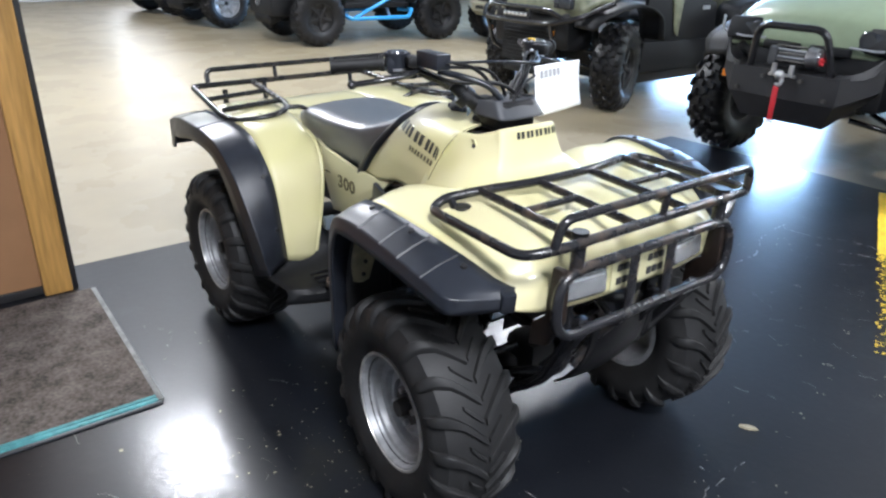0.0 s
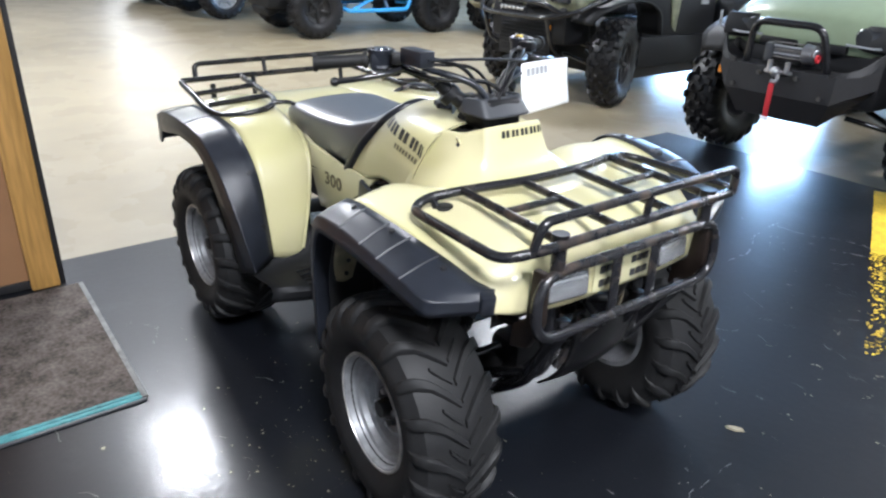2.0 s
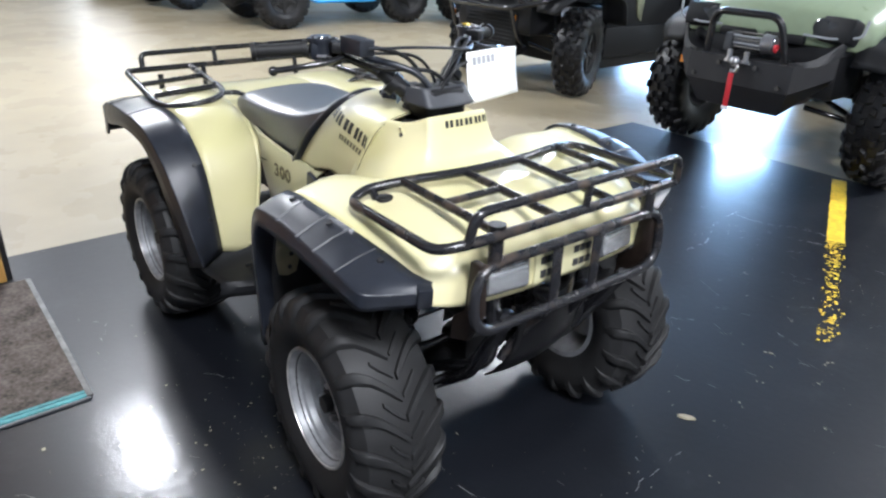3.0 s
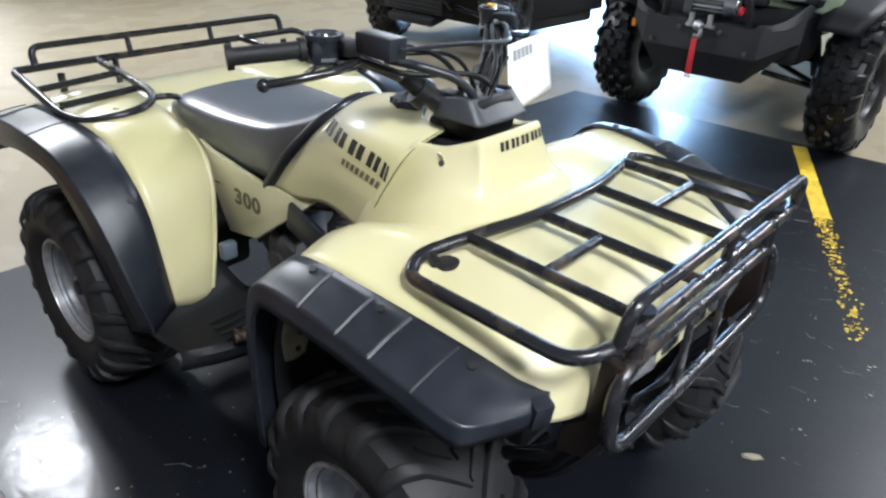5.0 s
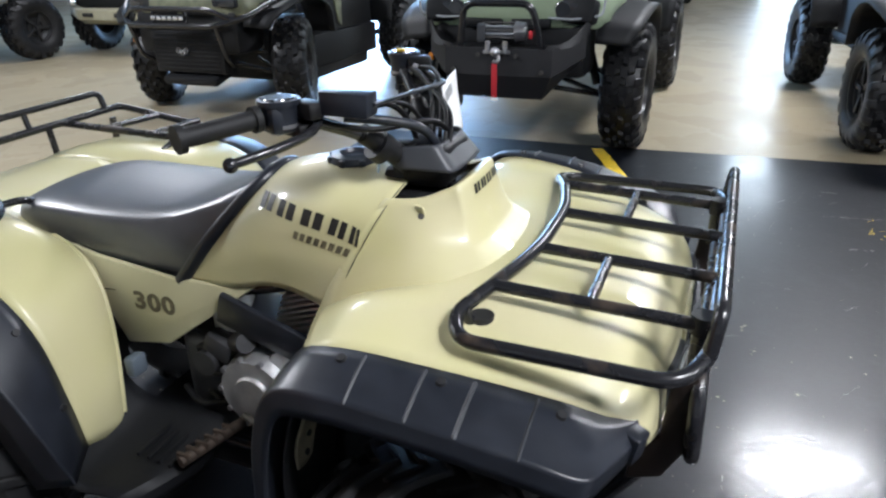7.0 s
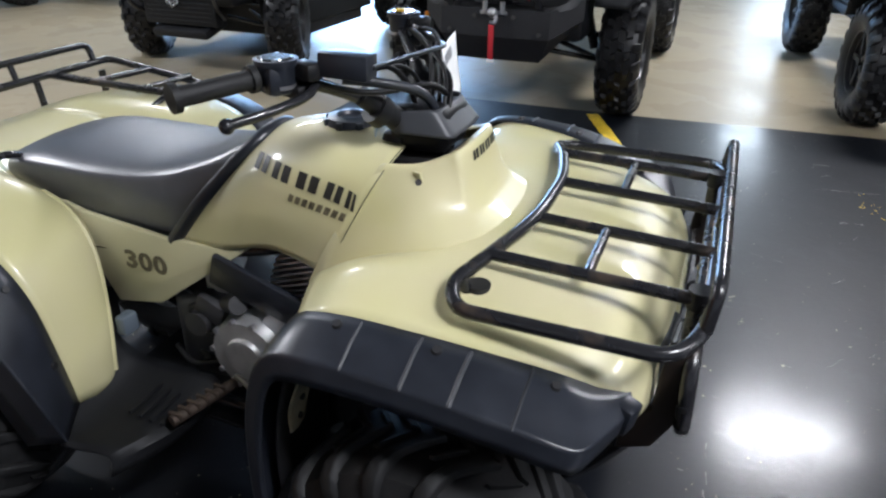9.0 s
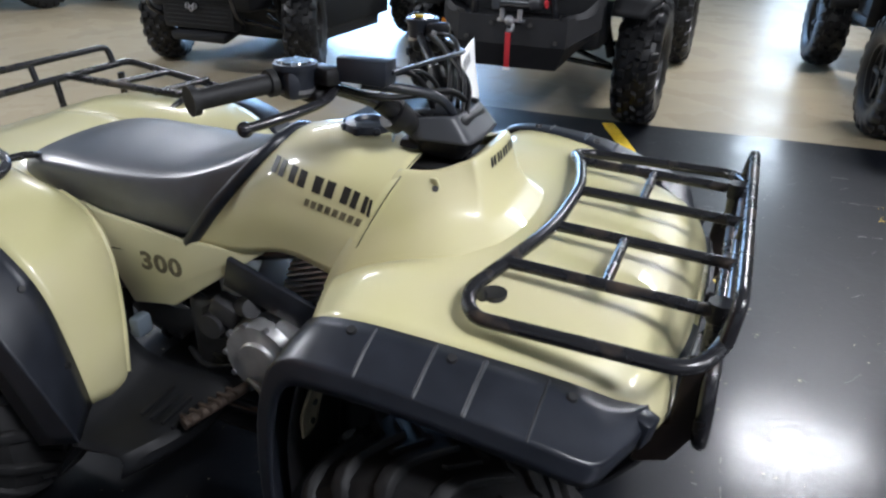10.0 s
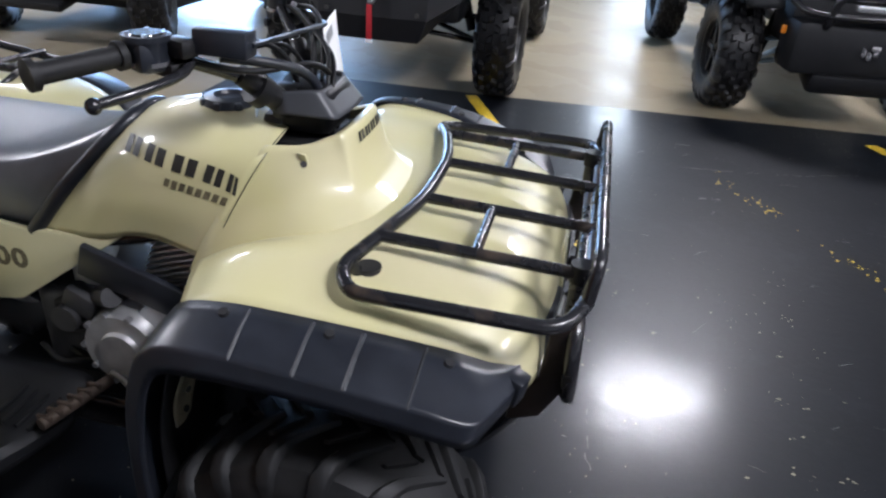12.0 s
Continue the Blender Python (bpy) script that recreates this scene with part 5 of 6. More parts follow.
# engine and frame
eng = new("engine")
eng.parent = QUAD
bm = bmesh.new()
box(bm, (0.05, 0, 0.43), (0.42, 0.26, 0.24), 0.04, seg=3)
part("crankcase", bm, ENGINE_BLACK, eng, "black crankcase")
for s in (-1, 1):
    bm = bmesh.new()
    cyl(bm, (0.08, s * 0.12, 0.45), (0.08, s * 0.175, 0.45), 0.10, 0.085, 28)
    cyl(bm, (0.08, s * 0.17, 0.45), (0.08, s * 0.185, 0.45), 0.05, 0.045, 24)
    cyl(bm, (0.16, s * 0.11, 0.52), (0.16, s * 0.15, 0.52), 0.05, 0.045, 24)
    part("engine_cover", bm, ALUMINIUM, eng, "cast aluminium engine cover")
for k in range(9):
    bm = bmesh.new()
    box(bm, (0.17 + k * 0.006, 0, 0.575 + k * 0.0155), (0.17, 0.21, 0.006), 0.002, pose(0, 0, 0, 0, -18, 0))
    part("cooling_fin", bm, ALUMINIUM, eng)
bm = bmesh.new()
box(bm, (0.2, 0, 0.64), (0.12, 0.15, 0.2), 0.02, pose(0, 0, 0, 0, -18, 0))
part("cylinder", bm, ENGINE_BLACK, eng)
bm = bmesh.new()
cyl(bm, (-0.02, -0.03, 0.60), (-0.14, -0.03, 0.62), 0.035)
box(bm, (-0.04, -0.06, 0.58), (0.07, 0.07, 0.09), 0.012)
part("carburettor", bm, ALUMINIUM, eng, "cast carburettor")
part("exhaust_pipe", tubes(([(0.27, 0.03, 0.60), (0.36, 0.08, 0.56), (0.33, 0.17, 0.45), (-0.1, 0.19, 0.42), (-0.45, 0.2, 0.48), (-0.9, 0.2, 0.5)], 0.019, 0.08)), DARK, eng, "dark exhaust pipe")
rng = random.Random(11)
for k in range(7):
    y = -0.10 - rng.random() * 0.05
    x, z = rng.uniform(-0.22, 0.0), rng.uniform(0.36, 0.52)
    part("hose", tubes(([(x, y, z), (x + rng.uniform(0.03, 0.10), y - 0.02, z + rng.uniform(-.04, .10)), (x + rng.uniform(0.1, 0.2), y, z + rng.uniform(-.05, .08))], rng.choice((0.005, 0.008, 0.011)), 0.06)), BLACK_MATT, eng, "black hose")
for k in range(10):
    a = k * math.tau / 10
    bm = bmesh.new()
    cyl(bm, (0.08 + 0.088 * math.cos(a), -0.165, 0.45 + 0.088 * math.sin(a)), (0.08 + 0.088 * math.cos(a), -0.178, 0.45 + 0.088 * math.sin(a)), 0.007, seg=6)
    part("cover_bolt", bm, STEEL, eng, "bright bolt")
bm = bmesh.new()
box(bm, (-0.02, -0.135, 0.535), (0.08, 0.05, 0.06), 0.015, pose(0, 0, 0, 0, 25, 0))
cyl(bm, (0.02, -0.13, 0.55), (0.07, -0.16, 0.575), 0.022)
cyl(bm, (-0.05, -0.13, 0.50), (-0.05, -0.17, 0.50), 0.03)
part("starter_motor", bm, ENGINE_BLACK, eng, "dull dark cast housing")
part("gear_lever", tubes(([(0.06, -0.19, 0.40), (0.10, -0.21, 0.41), (0.16, -0.24, 0.40)], 0.008, 0.02)), DARK_STEEL, eng, "dark steel gear lever")
bm = bmesh.new()
box(bm, (0.155, -0.150, 0.600), (0.31, 0.016, 0.085), 0.006, pose(0, 0, 0, 8, 21, 3))
part("heat_guard", bm, BLACK_PLASTIC, eng, "dull black heat guard")
bm = bmesh.new()
box(bm, (-0.225, -0.20, 0.48), (0.03, 0.045, 0.05), 0.008)
part("fuse_box", bm, mat("blue_grey_plastic", (0.10, 0.125, 0.15), 0.5), eng, "blue-grey box")
for s in (-1, 1):
    part("frame_tube", tubes(([(-0.9, s * 0.14, 0.62), (-0.3, s * 0.14, 0.64), (0.1, s * 0.13, 0.70), (0.45, s * 0.10, 0.80), (0.88, s * 0.16, 0.70), (0.90, s * 0.15, 0.45), (0.6, s * 0.15, 0.28), (-0.4, s * 0.15, 0.28), (-0.75, s * 0.14, 0.5)], 0.016, 0.08)), BLACK_STEEL, QUAD, "black frame tube")
bm = bmesh.new()
box(bm, (-0.45, 0, 0.60), (0.30, 0.24, 0.22), 0.03)
box(bm, (-0.75, 0, 0.62), (0.25, 0.22, 0.16), 0.03)
part("air_box", bm, ENGINE_BLACK, QUAD)
bm = bmesh.new()
cyl(bm, (-0.62, -0.27, 0.297), (-0.62, 0.27, 0.297), 0.035)
box(bm, (-0.62, 0.0, 0.30), (0.16, 0.14, 0.16), 0.03)
part("rear_axle", bm, DARK, QUAD)
for s in (-1, 1):
    sus = new("front_suspension")
    sus.parent = QUAD
    part("lower_arm", tubes(([(0.72, s * 0.10, 0.29), (0.63, s * 0.30, 0.235), (0.54, s * 0.10, 0.29)], 0.013, 0.03)), BLACK_STEEL, sus)
    part("upper_arm", tubes(([(0.70, s * 0.13, 0.42), (0.62, s * 0.29, 0.36), (0.55, s * 0.13, 0.42)], 0.011, 0.03)), BLACK_STEEL, sus)
    part("tie_rod", tubes(([(0.74, s * 0.04, 0.34), (0.72, s * 0.29, 0.31)], 0.008)), BLACK_STEEL, sus)
    bm = bmesh.new()
    cyl(bm, (0.62, s * 0.06, 0.30), (0.62, s * 0.29, 0.292), 0.016)
    for k in range(5):
        cyl(bm, (0.62, s * (0.09 + k * 0.014), 0.30), (0.62, s * (0.102 + k * 0.014), 0.30), 0.045 - k * 0.004, 0.036 - k * 0.004, 16)
    part("drive_shaft", bm, DARK, sus)
    bm = bmesh.new()
    cyl(bm, (0.62, s * 0.27, 0.292), (0.62, s * 0.30, 0.292), 0.085, seg=28)
    part("brake_drum", bm, ALUMINIUM, sus, "grey brake drum")
    bm = bmesh.new()
    cyl(bm, (0.62, s * 0.25, 0.26), (0.60, s * 0.16, 0.68), 0.018)
    sh = part("shock_absorber", bm, DARK, sus)
    hel = [Vector((0.62, s * 0.25, 0.30)).lerp(Vector((0.602, s * 0.168, 0.64)), i / 90) + Vector((0.034 * math.cos(i * 0.6), 0.034 * math.sin(i * 0.6), 0)) for i in range(91)]
    part("spring", tubes((hel, 0.006)), BLACK_STEEL, sh)
bm = bmesh.new()
box(bm, (0.62, 0, 0.31), (0.13, 0.10, 0.12), 0.03)
part("front_differential", bm, DARK, QUAD)

bm = bmesh.new()
P = Patch([[(0.945, 0, 0.585), (0.94, 0.06, 0.585), (0.935, 0.10, 0.59)], [(0.925, 0, 0.47), (0.92, 0.06, 0.47), (0.915, 0.105, 0.475)], [(0.87, 0, 0.385), (0.865, 0.06, 0.385), (0.86, 0.10, 0.39)], [(0.81, 0, 0.335), (0.81, 0.05, 0.335), (0.81, 0.09, 0.34)]], mirror=True)
P.add(bm, 16, 8)
thick(part("skid_plate", bm, BLACK_MATT, QUAD, "black skid plate"), 0.006)
# black panels, gussets and bars added to darken the gaps in the chassis
for s in (-1, 1):
    bm = bmesh.new()
    P = Patch([[(0.36, s * 0.14, 0.30), (0.36, s * 0.20, 0.30), (0.37, s * 0.27, 0.32)], [(0.38, s * 0.15, 0.50), (0.385, s * 0.22, 0.50), (0.385, s * 0.33, 0.50)], [(0.44, s * 0.17, 0.70), (0.44, s * 0.25, 0.70), (0.44, s * 0.36, 0.70)]])
    P.add(bm, 8, 6)
    thick(part("shade_panel", bm, BLACK_MATT, QUAD, "black panel added to darken the chassis"), 0.004)
    bm = bmesh.new()
    prism(bm, [(0.93, 0.60), (0.90, 0.50), (0.80, 0.37), (0.66, 0.29), (0.40, 0.27), (0.40, 0.295), (0.66, 0.315), (0.785, 0.395), (0.875, 0.51), (0.90, 0.60)], s * 0.118, s * 0.150, 0.006)
    part("shade_gusset", bm, BLACK_MATT, QUAD, "black gusset added to darken the chassis")
    part("shade_bar", tubes(([(0.985, s * 0.20, 0.632), (0.90, s * 0.19, 0.50), (0.84, s * 0.17, 0.40), (0.72, s * 0.15, 0.30)], 0.017, 0.06)), BLACK_STEEL, QUAD, "black tube added to darken the chassis")
# plate added to stop lamp light passing under the bike
bm = bmesh.new()
box(bm, (-0.02, 0, 0.238), (0.70, 0.36, 0.012), 0.004)
part("belly_light_block", bm, BLACK_MATT, QUAD, "black plate added under the belly to block light")
rng = random.Random(21)
for k in range(8):
    sd = -1 if k % 2 else 1
    x, z = rng.uniform(0.58, 0.86), rng.uniform(0.36, 0.60)
    part("chassis_rod", tubes(([(x, sd * rng.uniform(0.02, 0.12), z), (x + rng.uniform(-.08, .08), sd * rng.uniform(0.14, 0.20), z + rng.uniform(-.08, .06)), (x + rng.uniform(-.12, .05), sd * rng.uniform(0.22, 0.27), z + rng.uniform(-.12, .08))], rng.choice((0.007, 0.011, 0.015)), 0.05)), rng.choice((BLACK_STEEL, DARK, BLACK_MATT)), QUAD, "black chassis rod")
bm = bmesh.new()
box(bm, (0.50, 0, 0.55), (0.10, 0.20, 0.16), 0.03)
box(bm, (0.55, 0, 0.64), (0.22, 0.20, 0.10), 0.03)
part("oil_cooler", bm, DARK, QUAD, "dark oil cooler")
for s in (1,):
    part("brake_line", tubes(([(0.74, s * 0.23, 0.62), (0.775, s * 0.262, 0.52), (0.76, s * 0.262, 0.42), (0.68, s * 0.25, 0.365)], 0.006, 0.08)), HOSE_BEIGE, QUAD, "beige brake hose")


# ---- parked side-by-side vehicles ----
UTV_WHEEL = Wheel(0.385, 0.27, 0.185, 20, KNOBBY, RIM_DARK, dish=0.05, spokes=5, tall=0.022, lean=0.13, wide=0.062)
TALL_WHEEL = Wheel(0.412, 0.27, 0.185, 20, KNOBBY, RIM_DARK, dish=0.05, spokes=5, tall=0.024, lean=0.13, wide=0.062)
BRIGHT_WHEEL = Wheel(0.385, 0.27, 0.20, 20, KNOBBY, RIM_GREY, dish=0.05, spokes=6, tall=0.022, lean=0.13, wide=0.062)


def utv(m, label, body, accent, door=None, sill=0.47, wheelbase=2.1, track=1.33, bumper="bull", wheel=UTV_WHEEL, slider=None, group="parked side-by-side vehicles", winch=False, steer=0, belly=(0.62, 0.525)):
    """A two-seat off-road vehicle; its front axle stands at the origin, facing +x."""
    t = thing("side_by_side", label, "vehicle", m, group)
    h, w = track / 2, track / 2 - 0.16
    for x, st in ((0, steer), (-wheelbase, 0)):
        for s in (-1, 1):
            wheel.put(t, x, s * h, wheel.R - 0.004, st, (x * 50 + s * 33) % 90)
    R = wheel.R
    bm = bmesh.new()
    box(bm, (-wheelbase / 2 + 0.1, 0, (belly[1] + 0.615) / 2), (wheelbase + (0.5 if belly[0] < 0.7 else -0.9), belly[0], 0.615 - belly[1]), 0.03)
    part("belly", bm, DARK, t)
    hood = Patch([[(-0.45, 0, 1.24), (-0.45, 0.3, 1.23), (-0.45, w, 1.16), (-0.45, w + 0.1, 1.02)], [(0.0, 0, 1.18), (0.0, 0.3, 1.17), (0.0, w, 1.10), (0.0, w + 0.12, 0.96)],
                  [(0.36, 0, 1.06), (0.34, 0.3, 1.05), (0.30, w, 1.0), (0.26, w + 0.08, 0.90)], [(0.46, 0, 0.94), (0.44, 0.3, 0.94), (0.38, w, 0.90), (0.32, w + 0.06, 0.84)], [(0.46, 0, 0.82), (0.44, 0.3, 0.82), (0.38, w, 0.81), (0.30, w + 0.02, 0.80)]], mirror=True)
    bm = bmesh.new()
    hood.add(bm, 18, 18)
    thick(part("hood", bm, body, t), 0.01)
    bm = bmesh.new()
    box(bm, (0.26, 0, 0.68), (0.34, 2 * w - 0.1, 0.34), 0.05)
    part("front_fascia", bm, UTV_BLACK, t)
    for s in (-1, 1):
        bm = bmesh.new()
        P = Patch([[(-0.50, s * w, 0.60), (-0.50, s * (h + 0.12), 0.60)], [(-0.42, s * w, 0.86), (-0.42, s * (h + 0.13), 0.82)], [(-0.1, s * w, 0.97), (-0.1, s * (h + 0.14), 0.92)], [(0.3, s * w, 0.88), (0.28, s * (h + 0.10), 0.83)], [(0.42, s * w, 0.74), (0.38, s * (h + 0.04), 0.72)]])
        P.add(bm, 16, 4)
        thick(part("front_fender", bm, UTV_BLACK, t), 0.02)
        bm = bmesh.new()
        P = Patch([[(-wheelbase + 0.48, s * w, 0.55), (-wheelbase + 0.48, s * (h + 0.1), 0.55)], [(-wheelbase + 0.40, s * w, 0.85), (-wheelbase + 0.4, s * (h + 0.12), 0.83)], [(-wheelbase, s * w, 0.95), (-wheelbase, s * (h + 0.12), 0.92)], [(-wheelbase - 0.42, s * w, 0.86), (-wheelbase - 0.42, s * (h + 0.1), 0.84)]])
        P.add(bm, 16, 4)
        thick(part("rear_fender", bm, UTV_BLACK, t), 0.02)
        bm = bmesh.new()
        prism(bm, [(-0.5, 0.50), (-0.5, 0.95), (-0.9, 0.98), (-1.45, 0.92), (-wheelbase + 0.5, 0.88), (-wheelbase + 0.48, 0.48)], s * w, s * (w + 0.05), 0.015)
        dr = part("door", bm, door or body, t)
        if door:
            bm = bmesh.new()
            prism(bm, [(-1.02, 0.96), (-0.84, 0.97), (-0.93, 0.62), (-0.99, 0.58)], s * (w + 0.045), s * (w + 0.062), 0.006)
            part("side_trim", bm, body, dr, "camouflage trim")
            bm = bmesh.new()
            box(bm, (-1.40, s * (w + 0.055), 0.84), (0.12, 0.02, 0.04), 0.008)
            part("door_handle", bm, GREY_LIGHT, dr, "pale door handle")
        bm = bmesh.new()
        prism(bm, [(-0.45, sill), (-0.45, 0.56), (-wheelbase + 0.45, 0.54), (-wheelbase + 0.45, sill)], s * (w - 0.02), s * (w + 0.08), 0.02)
        part("rocker_panel", bm, UTV_BLACK, t)
        bm = bmesh.new()
        box(bm, (0.42, s * (w - 0.14), 0.92), (0.06, 0.22, 0.10), 0.02)
        part("headlight", bm, SMOKED, t)
        bm = bmesh.new()
        box(bm, (0.452, s * 0.15, 0.845), (0.05, 0.25, 0.055), 0.015)
        part("grille", bm, UTV_BLACK, t)
        part("suspension_arm", tubes(([(0.14, s * 0.22, 0.40), (0.0, s * (h - 0.14), R - 0.08), (-0.18, s * 0.22, 0.40)], 0.018, 0.04), ([(0.12, s * 0.26, 0.52), (0.0, s * (h - 0.14), R + 0.08), (-0.12, s * 0.26, 0.52)], 0.015, 0.04)), accent, t)
        part("rear_suspension_arm", tubes(([(-wheelbase + 0.5, s * 0.3, 0.42), (-wheelbase, s * (h - 0.13), R)], 0.026)), accent, t)
        bm = bmesh.new()
        cyl(bm, (0.03, s * (h - 0.2), R), (-0.02, s * (h - 0.34), 0.88), 0.03)
        part("shock_absorber", bm, DARK, t)
        part("roll_cage", tubes(([(-0.45, s * w, 1.05), (-0.75, s * (w - 0.06), 1.85), (-1.65, s * (w - 0.06), 1.88), (-1.75, s * w, 0.95)], 0.025, 0.15)), BLACK_STEEL, t)
        bm = bmesh.new()
        box(bm, (-1.3, s * 0.3, 0.75), (0.5, 0.48, 0.16), 0.05)
        box(bm, (-1.58, s * 0.3, 1.05), (0.14, 0.46, 0.6), 0.05, pose(0, 0, 0, 0, -10, 0))
        part("seat", bm, VINYL, t)
        if slider:
            part("rock_slider", tubes(([(-0.42, s * (w + 0.1), 0.40), (-0.50, s * (w + 0.16), 0.34), (-wheelbase + 0.5, s * (w + 0.16), 0.34), (-wheelbase + 0.42, s * (w + 0.1), 0.45)], 0.03, 0.06),
                                      ([(-0.6, s * (w + 0.12), 0.36), (-wheelbase + 0.75, s * (w + 0.1), 0.62)], 0.025)), slider, t, "bright blue rock slider")
    bm = bmesh.new()
    box(bm, (-wheelbase - 0.1, 0, 0.88), (0.85, 2 * w + 0.1, 0.28), 0.03)
    part("cargo_bed", bm, body, t)
    if bumper == "tube":
        b = part("front_bumper", tubes(([(0.18, -0.76, 0.93), (0.42, -0.62, 0.81), (0.60, -0.40, 0.75), (0.60, 0.40, 0.75), (0.42, 0.62, 0.81), (0.18, 0.78, 0.94)], 0.025, 0.08)), BLACK_STEEL, t)
        part("upper_bar", tubes(([(0.50, -0.53, 0.785), (0.58, -0.37, 0.87), (0.58, 0.37, 0.87), (0.50, 0.53, 0.785)], 0.021, 0.06)), BLACK_STEEL, b)
        for s in (-1, 1):
            part("post", tubes(([(0.585, s * 0.42, 0.75), (0.50, s * 0.42, 0.50), (0.36, s * 0.36, 0.42)], 0.018, 0.06)), BLACK_STEEL, b)
            part("brace", tubes(([(0.60, s * 0.16, 0.75), (0.58, s * 0.16, 0.87)], 0.014)), BLACK_STEEL, b)
        bm = bmesh.new()
        box(bm, (0.592, 0.0, 0.808), (0.045, 0.34, 0.040), 0.008)
        lamp = part("light_bar", bm, UTV_BLACK, b, "narrow light bar")
        for k in range(6):
            bm = bmesh.new()
            box(bm, (0.617, -0.135 + k * 0.054, 0.808), (0.006, 0.044, 0.028), 0.002)
            part("light_lens", bm, LENS, lamp, "clear lens")
        bm = bmesh.new()
        box(bm, (0.40, 0, 0.53), (0.10, 0.70, 0.34), 0.02)
        guard = part("radiator_guard", bm, UTV_BLACK, b)
        for k in range(9):
            bm = bmesh.new()
            box(bm, (0.455, 0, 0.40 + k * 0.033), (0.012, 0.62, 0.010), 0.003)
            part("guard_slat", bm, UTV_BLACK, guard)
        bm = bmesh.new()
        box(bm, (0.452, 0.33, 0.655), (0.014, 0.028, 0.05), 0.004)
        part("front_reflector", bm, AMBER, guard, "amber reflector")
        bm = bmesh.new()
        box(bm, (0.34, 0, 0.33), (0.30, 0.54, 0.07), 0.025, pose(0, 0, 0, 0, 14, 0))
        part("skid_panel", bm, UTV_BLACK, b)
        bm = bmesh.new()
        for k in range(3):
            lathe(bm, [(0.014, -0.005), (0.024, -0.005), (0.026, 0.0), (0.024, 0.005), (0.014, 0.005)], 14, (0.49, -0.05 + k * 0.035, 0.545 - (k % 2) * 0.02))
        part("tow_hook", bm, STEEL, b, "steel tow chain")
    elif bumper == "bar":
        bm = bmesh.new()
        P = Patch([[(0.50, 0, 0.58), (0.50, 0.40, 0.58), (0.34, 0.68, 0.60)], [(0.62, 0, 0.56), (0.61, 0.40, 0.56), (0.42, 0.69, 0.58)], [(0.63, 0, 0.45), (0.62, 0.40, 0.45), (0.43, 0.69, 0.49)], [(0.56, 0, 0.39), (0.55, 0.38, 0.39), (0.36, 0.66, 0.45)]], mirror=True, creased=True)
        P.add(bm, 3, 4)
        b = thick(part("front_bumper", bm, body, t, "broad khaki bumper"), 0.02)
        for s in (-1, 1):
            bm = bmesh.new()
            box(bm, (0.628, s * 0.24, 0.505), (0.012, 0.16, 0.05), 0.004)
            part("bumper_slot", bm, DARK, b, "dark slot")
            bm = bmesh.new()
            bmesh.ops.create_uvsphere(bm, u_segments=14, v_segments=8, radius=0.05, matrix=pose(0.46, s * 0.60, 0.64))
            part("fog_lamp", bm, LENS, b, "clear round lamp")
        bm = bmesh.new()
        box(bm, (0.40, 0, 0.66), (0.14, 1.0, 0.16), 0.03)
        part("skid_panel", bm, UTV_BLACK, b)
    elif bumper == "bull":
        b = part("front_bumper", tubes(([(0.42, -0.30, 0.62), (0.60, -0.30, 0.66), (0.66, -0.30, 0.86), (0.66, 0.30, 0.86), (0.60, 0.30, 0.66), (0.42, 0.30, 0.62)], 0.024, 0.08)), BLACK_STEEL, t)
        bm = bmesh.new()
        box(bm, (0.665, 0, 0.80), (0.04, 0.40, 0.035), 0.008)
        part("light_bar", bm, LENS, b, "narrow clear light bar")
        bm = bmesh.new()
        box(bm, (0.44, 0, 0.54), (0.30, 0.92, 0.32), 0.05)
        box(bm, (0.46, 0, 0.36), (0.24, 0.60, 0.14), 0.04, pose(0, 0, 0, 0, 20, 0))
        part("skid_panel", bm, UTV_BLACK, b)
        bm = bmesh.new()
        for k in range(3):
            lathe(bm, [(0.014, -0.005), (0.024, -0.005), (0.026, 0.0), (0.024, 0.005), (0.014, 0.005)], 14, (0.605, -0.05 + k * 0.035, 0.545 - (k % 2) * 0.02))
        box(bm, (0.598, 0.02, 0.57), (0.02, 0.05, 0.03), 0.008)
        part("tow_hook", bm, STEEL, b, "steel tow chain")
        part("bumper_bar", tubes(([(0.30, -w - 0.05, 0.86), (0.58, -0.42, 0.74), (0.64, -0.28, 0.74), (0.64, 0.28, 0.74), (0.58, 0.42, 0.74), (0.30, w + 0.05, 0.86)], 0.022, 0.08)), BLACK_STEEL, b)
    else:
        bm = bmesh.new()
        P = Patch([[(0.46, 0, 0.72), (0.46, 0.34, 0.72), (0.34, w - 0.04, 0.80)], [(0.66, 0, 0.72), (0.65, 0.34, 0.72), (0.48, w - 0.04, 0.80)], [(0.67, 0, 0.56), (0.66, 0.34, 0.56), (0.49, w - 0.04, 0.66)], [(0.60, 0, 0.41), (0.59, 0.27, 0.41), (0.44, w - 0.10, 0.60)]], mirror=True, creased=True)
        P.add(bm, 3, 4)
        b = thick(part("front_bumper", bm, PLATE_BLACK, t, "black plate steel bumper", smooth=False), 0.012)
        part("bumper_hoop", tubes(([(0.60, -0.26, 0.71), (0.66, -0.21, 0.98), (0.66, 0.21, 0.98), (0.60, 0.26, 0.71)], 0.022, 0.08)), BLACK_STEEL, b)
